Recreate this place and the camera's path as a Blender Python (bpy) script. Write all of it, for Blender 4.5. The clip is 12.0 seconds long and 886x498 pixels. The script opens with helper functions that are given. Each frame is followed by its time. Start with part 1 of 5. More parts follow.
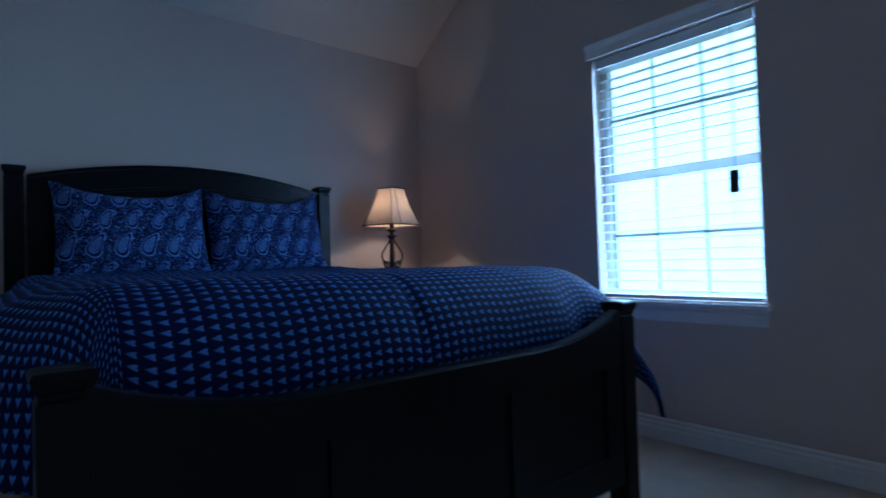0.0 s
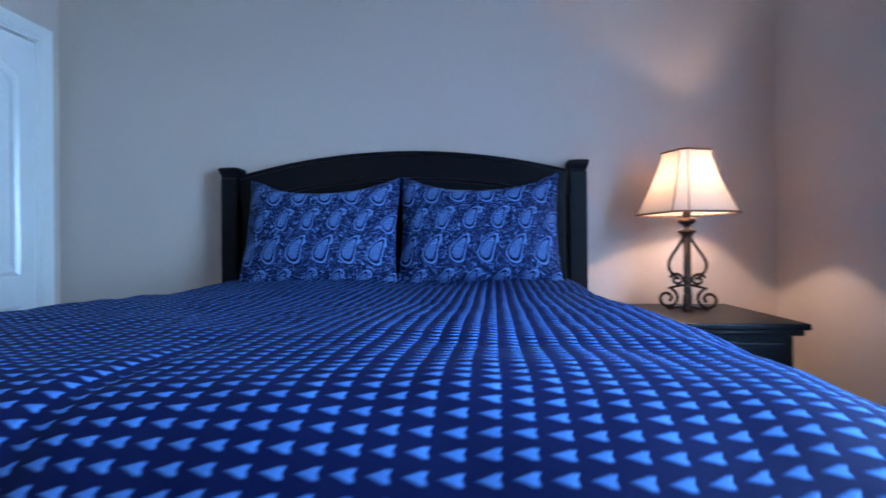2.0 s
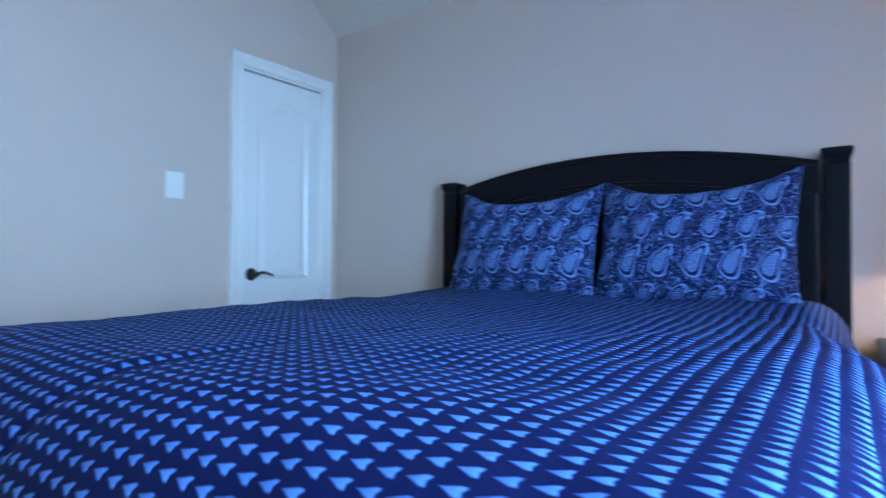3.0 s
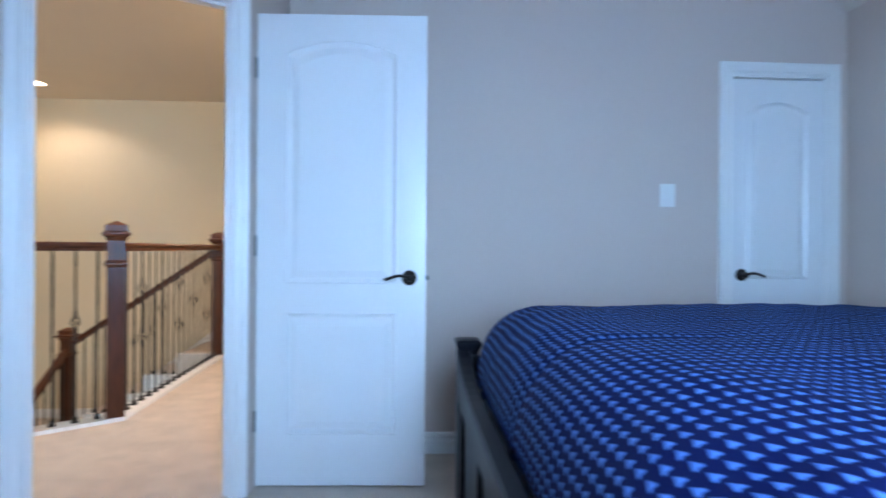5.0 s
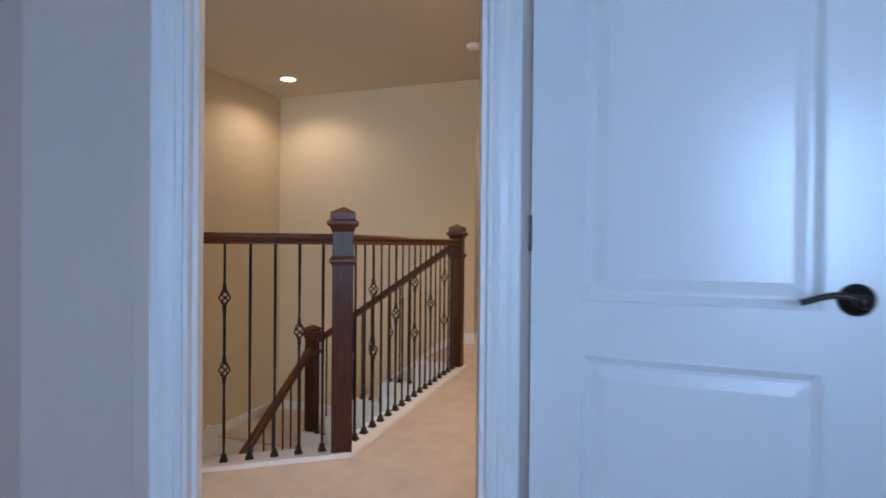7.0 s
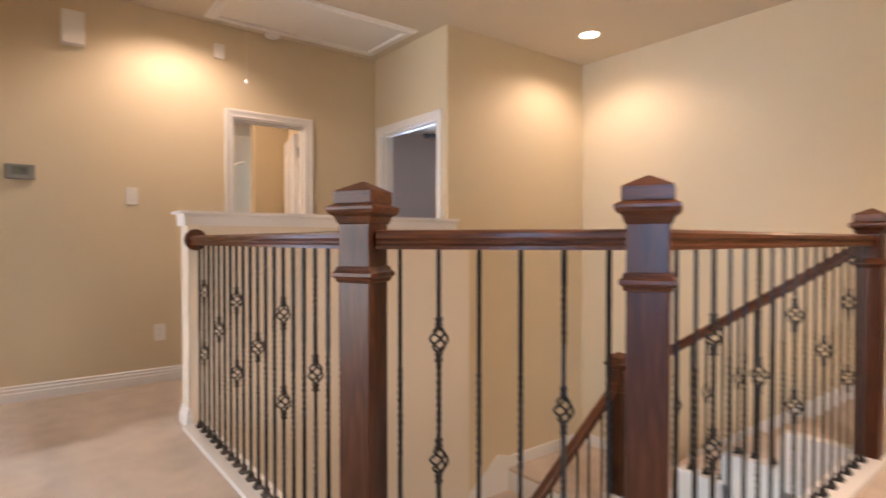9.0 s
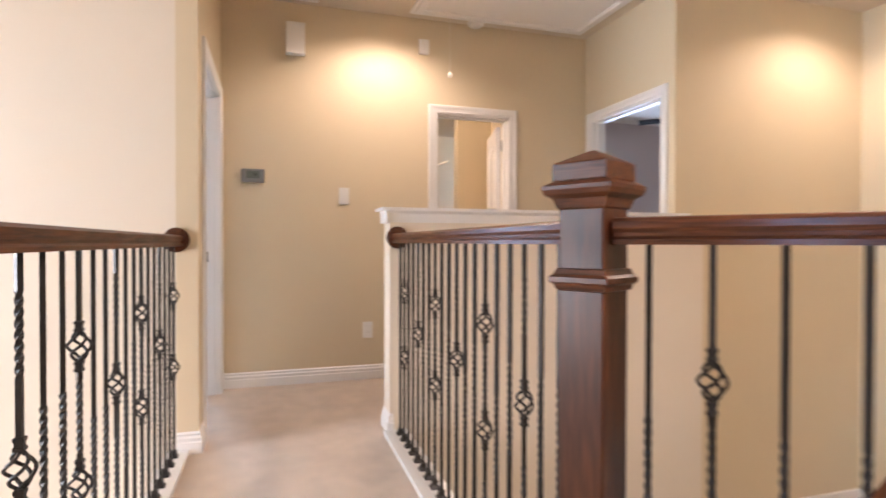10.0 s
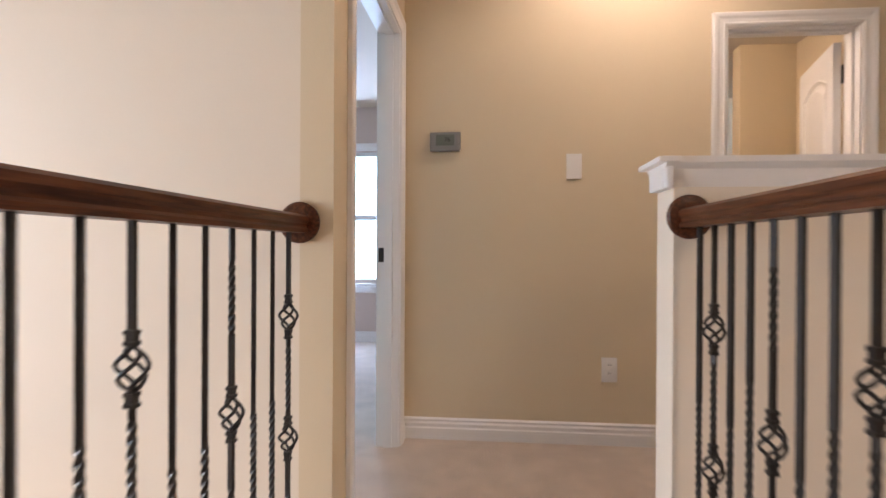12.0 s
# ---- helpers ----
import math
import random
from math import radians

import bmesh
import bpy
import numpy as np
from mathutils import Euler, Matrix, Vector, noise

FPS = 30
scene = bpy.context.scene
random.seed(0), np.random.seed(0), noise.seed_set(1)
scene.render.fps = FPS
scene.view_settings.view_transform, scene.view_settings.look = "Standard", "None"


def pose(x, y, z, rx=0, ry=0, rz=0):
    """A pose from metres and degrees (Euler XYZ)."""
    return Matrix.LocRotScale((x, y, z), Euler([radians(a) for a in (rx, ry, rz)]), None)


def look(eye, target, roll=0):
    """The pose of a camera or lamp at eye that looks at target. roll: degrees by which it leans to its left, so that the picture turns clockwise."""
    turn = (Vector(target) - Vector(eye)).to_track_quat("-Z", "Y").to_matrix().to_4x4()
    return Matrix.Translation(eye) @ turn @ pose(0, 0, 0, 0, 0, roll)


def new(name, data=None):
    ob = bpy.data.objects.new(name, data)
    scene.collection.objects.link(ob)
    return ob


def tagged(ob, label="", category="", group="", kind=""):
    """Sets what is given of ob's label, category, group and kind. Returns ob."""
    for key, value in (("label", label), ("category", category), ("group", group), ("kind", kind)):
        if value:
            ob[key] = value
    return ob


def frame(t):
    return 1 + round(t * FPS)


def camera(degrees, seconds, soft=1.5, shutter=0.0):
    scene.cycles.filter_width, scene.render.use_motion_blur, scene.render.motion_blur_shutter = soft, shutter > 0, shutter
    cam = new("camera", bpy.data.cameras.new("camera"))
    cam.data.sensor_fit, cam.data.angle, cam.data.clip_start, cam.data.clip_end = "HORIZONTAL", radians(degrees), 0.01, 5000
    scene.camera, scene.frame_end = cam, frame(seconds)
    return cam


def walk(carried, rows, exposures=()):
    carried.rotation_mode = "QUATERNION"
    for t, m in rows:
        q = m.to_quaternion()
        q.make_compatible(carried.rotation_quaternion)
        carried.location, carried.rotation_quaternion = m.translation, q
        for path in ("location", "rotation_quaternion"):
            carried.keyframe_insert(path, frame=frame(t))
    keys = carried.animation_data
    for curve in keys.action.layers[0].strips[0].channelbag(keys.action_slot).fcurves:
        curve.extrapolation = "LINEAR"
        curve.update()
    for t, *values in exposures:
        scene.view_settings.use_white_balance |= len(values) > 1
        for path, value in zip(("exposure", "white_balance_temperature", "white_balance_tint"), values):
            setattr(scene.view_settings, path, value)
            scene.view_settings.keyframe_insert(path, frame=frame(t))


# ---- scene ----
cam = camera(77.7, 12.0, shutter=0.5)
PATH = [
    (0, (-0.175, 2.229, 0.894), (1.357, 0.945, 0.939), -1.6),
    (0.5, (0.022, 1.911, 0.886), (1.749, 0.904, 0.937), -1.6),
    (1, (0.17, 1.49, 0.911), (2.066, 0.855, 0.94), -1.1),
    (1.5, (0.369, 1.147, 0.941), (2.36, 0.965, 0.97), -0.8),
    (2, (0.582, 0.919, 1.006), (2.573, 1.103, 1.009), -0.5),
    (2.5, (0.706, 0.733, 1.013), (2.581, 1.427, 1.035), -0.2),
    (4.5, (0.811, 0.18, 1.051), (1.288, 2.123, 1.05), 0.4),
    (5, (0.714, 0.185, 1.055), (0.838, 2.181, 1.056), 0.4),
    (5.5, (0.575, 0.252, 1.039), (0.37, 2.242, 1.041), 0.5),
    (6, (0.442, 0.527, 1.048), (0.013, 2.48, 1.042), 0.5),
    (6.5, (0.362, 0.891, 1.032), (-0.168, 2.82, 1.02), 0.6),
    (8.3, (-0.034, 2.168, 1.034), (-1.295, 3.719, 1.007), 0.0),
    (8.5, (-0.122, 2.263, 1.042), (-1.482, 3.728, 1.009), 0.0),
    (9, (-0.303, 2.424, 1.053), (-1.884, 3.648, 1.024), 0.0),
    (9.5, (-0.505, 2.523, 1.052), (-2.285, 3.434, 1.026), 0.1),
    (10, (-0.698, 2.579, 1.033), (-2.609, 3.169, 1.01), 0.1),
    (10.5, (-0.972, 2.648, 1.018), (-2.949, 2.955, 1.005), 0.1),
    (11, (-1.314, 2.689, 0.978), (-3.308, 2.846, 0.978), 0.0),
    (11.5, (-1.682, 2.708, 0.962), (-3.68, 2.615, 0.964), 0.1),
    (12, (-2.064, 2.696, 0.975), (-4.055, 2.508, 0.968), 0.3),
]
EXPOSURES = [(0.0, -1.15, 5600, 10), (0.5, -0.45, 5600, 11), (1.0, -0.1, 5700, 12), (1.5, 0.15, 6100, 16), (2.0, 0.6, 6050, 14), (2.5, 0.8, 6200, 14), (4.5, 0.7, 6400, 18),
             (5.5, 0.35, 6250, 20), (6.5, -0.2, 6350, 22), (8.5, 0.65, 7300, 31), (9.2, 0.82, 6900, 29), (10.0, 1.12, 6500, 28), (11.0, 0.78, 6550, 29), (12.0, 0.66, 6500, 28)]
walk(cam, [(t, look(eye, target, roll)) for t, eye, target, roll in PATH], EXPOSURES)

# ---- light ----
world = bpy.data.worlds.new("sky")
scene.world = world
world.use_nodes = True
_wn = world.node_tree
_sky = _wn.nodes.new("ShaderNodeTexSky")
_sky.sky_type = "NISHITA"
_sky.sun_disc = False
_sky.sun_elevation = radians(47)
_sky.sun_rotation = radians(-30)
_wn.links.new(_sky.outputs[0], _wn.nodes["Background"].inputs[0])
_wn.nodes["Background"].inputs[1].default_value = 0.12


def lamp(name, kind, energy, m, color=(1, 1, 1), **kw):
    data = bpy.data.lights.new(name, kind)
    data.energy, data.color = energy, color
    if kind == "AREA":
        data.shape, data.size, data.size_y = "RECTANGLE", kw["size"][0], kw["size"][1]
    elif kind == "SPOT":
        data.spot_size, data.spot_blend, data.shadow_soft_size = radians(kw["cone"]), 0.6, kw["soft"]
    elif kind == "POINT":
        data.shadow_soft_size = kw["soft"]
    elif kind == "SUN":
        data.angle = radians(kw["angle"])
    ob = new(name, data)
    ob.matrix_world = m
    return ob


WARM = (1.0, 0.85, 0.67)
BULB = (1.0, 0.74, 0.52)
BLUE = (0.34, 0.61, 1.0)
lamp("sun", "SUN", 2.0, look((0, 0, 0), (0.35, -0.6, -0.75)), (1.0, 0.95, 0.88), angle=0.5)
lamp("window_daylight", "AREA", 70, look((1.141, -0.346, 1.315), (1.141, 2, 1.20)), BLUE, size=(0.80, 1.26))
lamp("foyer_daylight", "AREA", 76, look((-2.43, -1.50, 0.5), (-2.43, 2, 0.0)), (1.0, 0.90, 0.80), size=(1.5, 1.9))
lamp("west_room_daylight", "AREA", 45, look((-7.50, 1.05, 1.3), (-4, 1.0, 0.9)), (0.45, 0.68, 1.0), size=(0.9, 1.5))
# no window built here: added bluish lamp that brightens the end room
lamp("end_room_fill", "AREA", 28, look((-6.85, 7.2, 1.4), (-4, 7.0, 1.0)), (0.45, 0.68, 1.0), size=(0.9, 1.3))
# added unseen lamp without a fitting, placed to brighten the bath walls
lamp("bath_fill", "POINT", 11, pose(-5.5, 3.6, 2.2), (1.0, 0.86, 0.66), soft=0.08)
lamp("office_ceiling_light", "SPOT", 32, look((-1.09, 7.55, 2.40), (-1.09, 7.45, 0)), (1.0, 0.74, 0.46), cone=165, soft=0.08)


# ---- materials ----
def mat(name, base, rough=0.6, var=0.08, scale=6.0, fine=60.0, bump=0.1, metal=0.0, spec=0.5, sheen=0.0, coat=0.0, second=None, dist=0.004, amount=0.5):
    m = bpy.data.materials.new(name)
    m.use_nodes = True
    nt = m.node_tree
    b = nt.nodes["Principled BSDF"]
    tc = nt.nodes.new("ShaderNodeTexCoord")
    n1 = nt.nodes.new("ShaderNodeTexNoise")
    n1.inputs["Scale"].default_value, n1.inputs["Detail"].default_value = scale, 4
    n2 = nt.nodes.new("ShaderNodeTexNoise")
    n2.inputs["Scale"].default_value, n2.inputs["Detail"].default_value = fine, 3
    for n in (n1, n2):
        nt.links.new(tc.outputs["Object"], n.inputs["Vector"])
    second = second or tuple(max(0, c * (1 - var * 2)) for c in base)
    light = tuple(min(1, c * (1 + var)) for c in base)
    mix = nt.nodes.new("ShaderNodeMix")
    mix.data_type = "RGBA"
    mix.inputs["A"].default_value = (*light, 1)
    mix.inputs["B"].default_value = (*second, 1)
    add = nt.nodes.new("ShaderNodeMath")
    add.operation = "MULTIPLY_ADD"
    add.inputs[1].default_value = 0.45
    nt.links.new(n2.outputs[0], add.inputs[0])
    half = nt.nodes.new("ShaderNodeMath")
    half.operation = "MULTIPLY"
    half.inputs[1].default_value = amount
    nt.links.new(n1.outputs[0], half.inputs[0])
    nt.links.new(half.outputs[0], add.inputs[2])
    nt.links.new(add.outputs[0], mix.inputs["Factor"])
    nt.links.new(mix.outputs["Result"], b.inputs["Base Color"])
    b.inputs["Roughness"].default_value = rough
    b.inputs["Metallic"].default_value = metal
    b.inputs["Specular IOR Level"].default_value = spec
    b.inputs["Sheen Weight"].default_value = sheen
    b.inputs["Coat Weight"].default_value = coat
    b.inputs["Coat Roughness"].default_value = 0.12
    if bump:
        bp = nt.nodes.new("ShaderNodeBump")
        bp.inputs["Strength"].default_value, bp.inputs["Distance"].default_value = bump, dist
        nt.links.new(n2.outputs[0], bp.inputs["Height"])
        nt.links.new(bp.outputs[0], b.inputs["Normal"])
    return m


def glow(name, color, strength):
    m = bpy.data.materials.new(name)
    m.use_nodes = True
    b = m.node_tree.nodes["Principled BSDF"]
    b.inputs["Base Color"].default_value = (0.8, 0.8, 0.8, 1)
    b.inputs["Emission Color"].default_value = (*color, 1)
    b.inputs["Emission Strength"].default_value = strength
    return m


PAINT_BED = mat("bedroom_wall_paint", (0.61, 0.50, 0.44), 0.75, 0.03, 2.5, 180, 0.25, dist=0.002)
PAINT = mat("hall_wall_paint", (0.67, 0.565, 0.395), 0.7, 0.03, 2.5, 180, 0.25, dist=0.002)
PAINT_PALE = mat("foyer_wall_paint", (0.75, 0.675, 0.565), 0.7, 0.03, 2.5, 180, 0.25, dist=0.002)
CEIL = mat("ceiling_paint", (0.66, 0.58, 0.47), 0.8, 0.03, 3, 140, 0.4, dist=0.003)
CEIL_BED = mat("bedroom_ceiling_paint", (0.68, 0.61, 0.54), 0.8, 0.03, 3, 140, 0.4, dist=0.003)
TRIM = mat("white_trim_paint", (0.80, 0.79, 0.77), 0.35, 0.02, 5, 60, 0.06, dist=0.002)
DOORPAINT = mat("white_door_paint", (0.78, 0.78, 0.78), 0.24, 0.02, 4, 90, 0.08, dist=0.002)
CARPET = mat("beige_carpet", (0.74, 0.605, 0.485), 0.95, 0.20, 7.0, 320, 1.0, sheen=0.3, spec=0.1, dist=0.006, amount=0.7)
PLASTIC = mat("white_plastic", (0.80, 0.79, 0.76), 0.4, 0.02, 8, 100, 0.03)
IRON = mat("black_iron", (0.018, 0.016, 0.015), 0.42, 0.3, 20, 200, 0.2, metal=0.3, dist=0.001)
BRONZE = mat("dark_bronze", (0.025, 0.020, 0.018), 0.35, 0.2, 30, 200, 0.1, metal=0.7, dist=0.001)
BLACKWOOD = mat("black_painted_wood", (0.006, 0.006, 0.009), 0.36, 0.25, 8, 120, 0.06, spec=0.14, coat=0.04, dist=0.001)


def wood(name, dark, light, rough=0.3, coat=0.3, stretch=(14, 14, 1.2)):
    m = bpy.data.materials.new(name)
    m.use_nodes = True
    nt = m.node_tree
    b = nt.nodes["Principled BSDF"]
    tc = nt.nodes.new("ShaderNodeTexCoord")
    mp = nt.nodes.new("ShaderNodeMapping")
    mp.inputs["Scale"].default_value = stretch
    n = nt.nodes.new("ShaderNodeTexNoise")
    n.inputs["Scale"].default_value, n.inputs["Detail"].default_value, n.inputs["Distortion"].default_value = 6, 6, 0.6
    big = nt.nodes.new("ShaderNodeTexNoise")
    big.inputs["Scale"].default_value = 3
    ramp = nt.nodes.new("ShaderNodeValToRGB")
    ramp.color_ramp.elements[0].position, ramp.color_ramp.elements[1].position = 0.32, 0.72
    ramp.color_ramp.elements[0].color, ramp.color_ramp.elements[1].color = (*dark, 1), (*light, 1)
    bp = nt.nodes.new("ShaderNodeBump")
    bp.inputs["Strength"].default_value, bp.inputs["Distance"].default_value = 0.15, 0.001
    rr = nt.nodes.new("ShaderNodeMapRange")
    rr.inputs["To Min"].default_value, rr.inputs["To Max"].default_value = rough * 0.7, rough * 1.4
    nt.links.new(tc.outputs["Object"], mp.inputs[0])
    nt.links.new(mp.outputs[0], n.inputs["Vector"])
    nt.links.new(tc.outputs["Object"], big.inputs["Vector"])
    nt.links.new(n.outputs[0], ramp.inputs[0])
    nt.links.new(ramp.outputs[0], b.inputs["Base Color"])
    nt.links.new(n.outputs[0], bp.inputs["Height"])
    nt.links.new(bp.outputs[0], b.inputs["Normal"])
    nt.links.new(big.outputs[0], rr.inputs[0])
    nt.links.new(rr.outputs[0], b.inputs["Roughness"])
    b.inputs["Coat Weight"].default_value, b.inputs["Coat Roughness"].default_value = coat, 0.20
    b.inputs["Specular IOR Level"].default_value = 0.2
    return m


OAK_Z = wood("stained_oak_upright", (0.036, 0.011, 0.005), (0.095, 0.031, 0.013), 0.38, 0.12)
OAK_X = wood("stained_oak_rail", (0.036, 0.011, 0.005), (0.135, 0.045, 0.018), 0.38, 0.12, (1.2, 18, 18))
DARKFLOOR = wood("dark_floor_wood", (0.020, 0.007, 0.006), (0.075, 0.028, 0.020), 0.3, 0.3, (1.0, 16, 16))


# ---- mesh helpers ----
def mesh_of(name, bm, material, smooth=False):
    me = bpy.data.meshes.new(name)
    bm.normal_update()
    bm.to_mesh(me)
    bm.free()
    if smooth:
        me.polygons.foreach_set("use_smooth", [True] * len(me.polygons))
    if material:
        me.materials.append(material)
    return me


def part(name, bm, material, parent, label="", smooth=False):
    ob = new(name, mesh_of(name, bm, material, smooth))
    if parent is not None:
        ob.parent = parent
    if label:
        ob["label"] = label
    return ob


def shared(name, me, parent, m):
    ob = new(name, me)
    ob.parent = parent
    ob.matrix_basis = m
    return ob


def thing(name, m, label, category, group="", kind=""):
    ob = new(name)
    ob.empty_display_size = 0.05
    ob.matrix_basis = m
    return tagged(ob, label, category, group, kind)


def solid(name, bm, material, label, category, group="", kind="", smooth=False):
    return tagged(part(name, bm, material, None, "", smooth), label, category, group, kind)


def structure(name, bm, material, label, category, smooth=False):
    return solid(name, bm, material, label, category, "", "structure", smooth)


def box(bm, x0, x1, y0, y1, z0, z1, bevel=0.0, m=None, seg=2):
    vs = [bm.verts.new((x, y, z)) for x in (x0, x1) for y in (y0, y1) for z in (z0, z1)]
    fs = [bm.faces.new([vs[i] for i in f]) for f in ((0, 1, 3, 2), (4, 6, 7, 5), (0, 4, 5, 1), (2, 3, 7, 6), (0, 2, 6, 4), (1, 5, 7, 3))]
    if bevel:
        es = list({e for f in fs for e in f.edges})
        out = bmesh.ops.bevel(bm, geom=es, offset=bevel, segments=seg, profile=0.6, affect="EDGES")
        vs = list({v for f in out["faces"] for v in f.verts} | {v for v in vs if v.is_valid})
    if m is not None:
        bmesh.ops.transform(bm, matrix=m, verts=vs)
    return vs


def cbox(bm, cx, cy, z0, sx, sy, sz, bevel=0.0):
    return box(bm, cx - sx / 2, cx + sx / 2, cy - sy / 2, cy + sy / 2, z0, z0 + sz, bevel)


def prism(bm, pts, z0, z1):
    lo = [bm.verts.new((x, y, z0)) for x, y in pts]
    hi = [bm.verts.new((x, y, z1)) for x, y in pts]
    n = len(pts)
    for i in range(n):
        bm.faces.new((lo[i], lo[(i + 1) % n], hi[(i + 1) % n], hi[i]))
    bm.faces.new(hi)
    bm.faces.new(lo[::-1])
    bmesh.ops.recalc_face_normals(bm, faces=bm.faces[:])


def lathe(bm, profile, n=20, squash=(1, 1), twist=0.0):
    rings = []
    for r, z in profile:
        rings.append([bm.verts.new((r * squash[0] * math.cos(2 * math.pi * k / n + twist), r * squash[1] * math.sin(2 * math.pi * k / n + twist), z)) for k in range(n)])
    for a, b in zip(rings, rings[1:]):
        for k in range(n):
            bm.faces.new((a[k], a[(k + 1) % n], b[(k + 1) % n], b[k]))
    bm.faces.new(rings[0][::-1])
    bm.faces.new(rings[-1])
    return [v for r in rings for v in r]


def sweep(bm, path, section, closed=False, ends=True):
    """A section (x across, y up) carried along a path of points."""
    pts = [Vector(p) for p in path]
    rings = []
    for i, p in enumerate(pts):
        a = pts[i - 1] if i else (pts[-1] if closed else p)
        b = pts[i + 1] if i + 1 < len(pts) else (pts[0] if closed else p)
        t1 = (p - a).normalized() if (p - a).length else (b - p).normalized()
        t2 = (b - p).normalized() if (b - p).length else t1
        t = (t1 + t2).normalized()
        up = Vector((0, 0, 1)) if abs(t.z) < 0.95 else Vector((0, 1, 0))
        side = t.cross(up).normalized()
        up = side.cross(t).normalized()
        k = 1 / max(0.4, t.dot(t1))
        rings.append([bm.verts.new(p + side * x * k + up * y) for x, y in section])
    n = len(section)
    pairs = list(zip(rings, rings[1:])) + ([(rings[-1], rings[0])] if closed else [])
    for a, b in pairs:
        for k in range(n):
            bm.faces.new((a[k], a[(k + 1) % n], b[(k + 1) % n], b[k]))
    if ends and not closed:
        bm.faces.new(rings[0][::-1])
        bm.faces.new(rings[-1])
    bmesh.ops.recalc_face_normals(bm, faces=bm.faces[:])


def ring(r, n=8):
    return [(r * math.cos(2 * math.pi * k / n), r * math.sin(2 * math.pi * k / n)) for k in range(n)]


def frame_of(p, q):
    """A pose at p with x towards q in plan, z up, and the unit direction and length."""
    d = Vector((q[0] - p[0], q[1] - p[1], 0))
    return pose(p[0], p[1], 0, 0, 0, math.degrees(math.atan2(d.y, d.x))), d.length


def wall(name, p, q, thick, z0, z1, material, label, openings=()):
    """A wall from p to q; its seen face lies on the line, its thickness to the left of it (to the right if negative)."""
    m, length = frame_of(p, q)
    bm = bmesh.new()
    cuts = sorted({0.0, length, *[s for o in openings for s in o[:2]]})
    y0, y1 = sorted((0, thick))
    for a, b in zip(cuts, cuts[1:]):
        holes = sorted((o[2], o[3]) for o in openings if o[0] <= a + 1e-6 and o[1] >= b - 1e-6)
        lo = z0
        for h0, h1 in holes:
            if h0 > lo + 1e-4:
                box(bm, a, b, y0, y1, lo, h0)
            lo = h1
        if lo < z1 - 1e-4:
            box(bm, a, b, y0, y1, lo, z1)
    bmesh.ops.remove_doubles(bm, verts=bm.verts[:], dist=1e-5)
    ob = structure(name, bm, material, label, "wall")
    ob.matrix_basis = m
    return ob


BASE = [(0, 0), (0.016, 0), (0.016, 0.055), (0.011, 0.062), (0.013, 0.078), (0.006, 0.088), (0.009, 0.098), (0.0, 0.108)]


def baseboard(points, z=0.0):
    """Runs along points with the room on the right-hand side."""
    bm = bmesh.new()
    sweep(bm, [(x, y, z) for x, y in points], BASE)
    return structure("baseboard", bm, TRIM, "white painted moulded baseboard along the wall", "baseboard")


CASE = [(0.0, 0.0), (0.0, 0.009), (0.012, 0.014), (0.018, 0.011), (0.034, 0.013), (0.046, 0.018), (0.060, 0.019), (0.066, 0.014), (0.068, 0.0)]


def casing(bm, s0, s1, z1, y, out, z0=0.0):
    """Mitred door casing round an opening s0..s1, 0..z1 on the plane y, proud towards out (+1 or -1)."""
    for edge in range(3):
        if edge == 0:
            a, b = (s0, z0), (s0, z1)
            side = (-1, 0)
        elif edge == 1:
            a, b = (s0, z1), (s1, z1)
            side = (0, 1)
        else:
            a, b = (s1, z1), (s1, z0)
            side = (1, 0)
        rows = []
        for end, (s, z) in enumerate((a, b)):
            r = []
            for w, h in CASE:
                ds, dz = side[0] * w, side[1] * w
                if edge == 1:
                    ds = -w if end == 0 else w
                elif (edge == 0 and end == 1) or (edge == 2 and end == 0):
                    dz = w
                r.append(bm.verts.new((s + ds, y + out * h, z + dz)))
            rows.append(r)
        for i in range(len(CASE) - 1):
            bm.faces.new((rows[0][i], rows[0][i + 1], rows[1][i + 1], rows[1][i]))
        bm.faces.new(rows[0])
        bm.faces.new(rows[1][::-1])
    bmesh.ops.recalc_face_normals(bm, faces=bm.faces[:])


def door_frame(name, p, q, thick, height, label, both=True):
    """Jambs, stops and casings of an opening from p to q on the seen face of a wall."""
    m, w = frame_of(p, q)
    ob = thing(name, m, label, "door frame", kind="structure")
    y0, y1 = sorted((0, thick))
    bm = bmesh.new()
    for x0, x1 in ((-0.012, 0.006), (w - 0.006, w + 0.012)):
        box(bm, x0, x1, y0 - 0.002, y1 + 0.002, 0, height + 0.012)
    box(bm, 0.006, w - 0.006, y0 - 0.002, y1 + 0.002, height - 0.006, height + 0.012)
    mid = (y0 + y1) / 2
    for x0, x1 in ((0.006, 0.018), (w - 0.018, w - 0.006)):
        box(bm, x0, x1, mid - 0.02, mid + 0.02, 0, height - 0.006)
    box(bm, 0.018, w - 0.018, mid - 0.02, mid + 0.02, height - 0.018, height - 0.006)
    part("jamb", bm, TRIM, ob)
    for y, out in ((y0 - 0.001, -1), (y1 + 0.001, 1)):
        bm = bmesh.new()
        casing(bm, -0.004, w + 0.004, height + 0.004, y, out)
        part("casing", bm, TRIM, ob)
    return ob


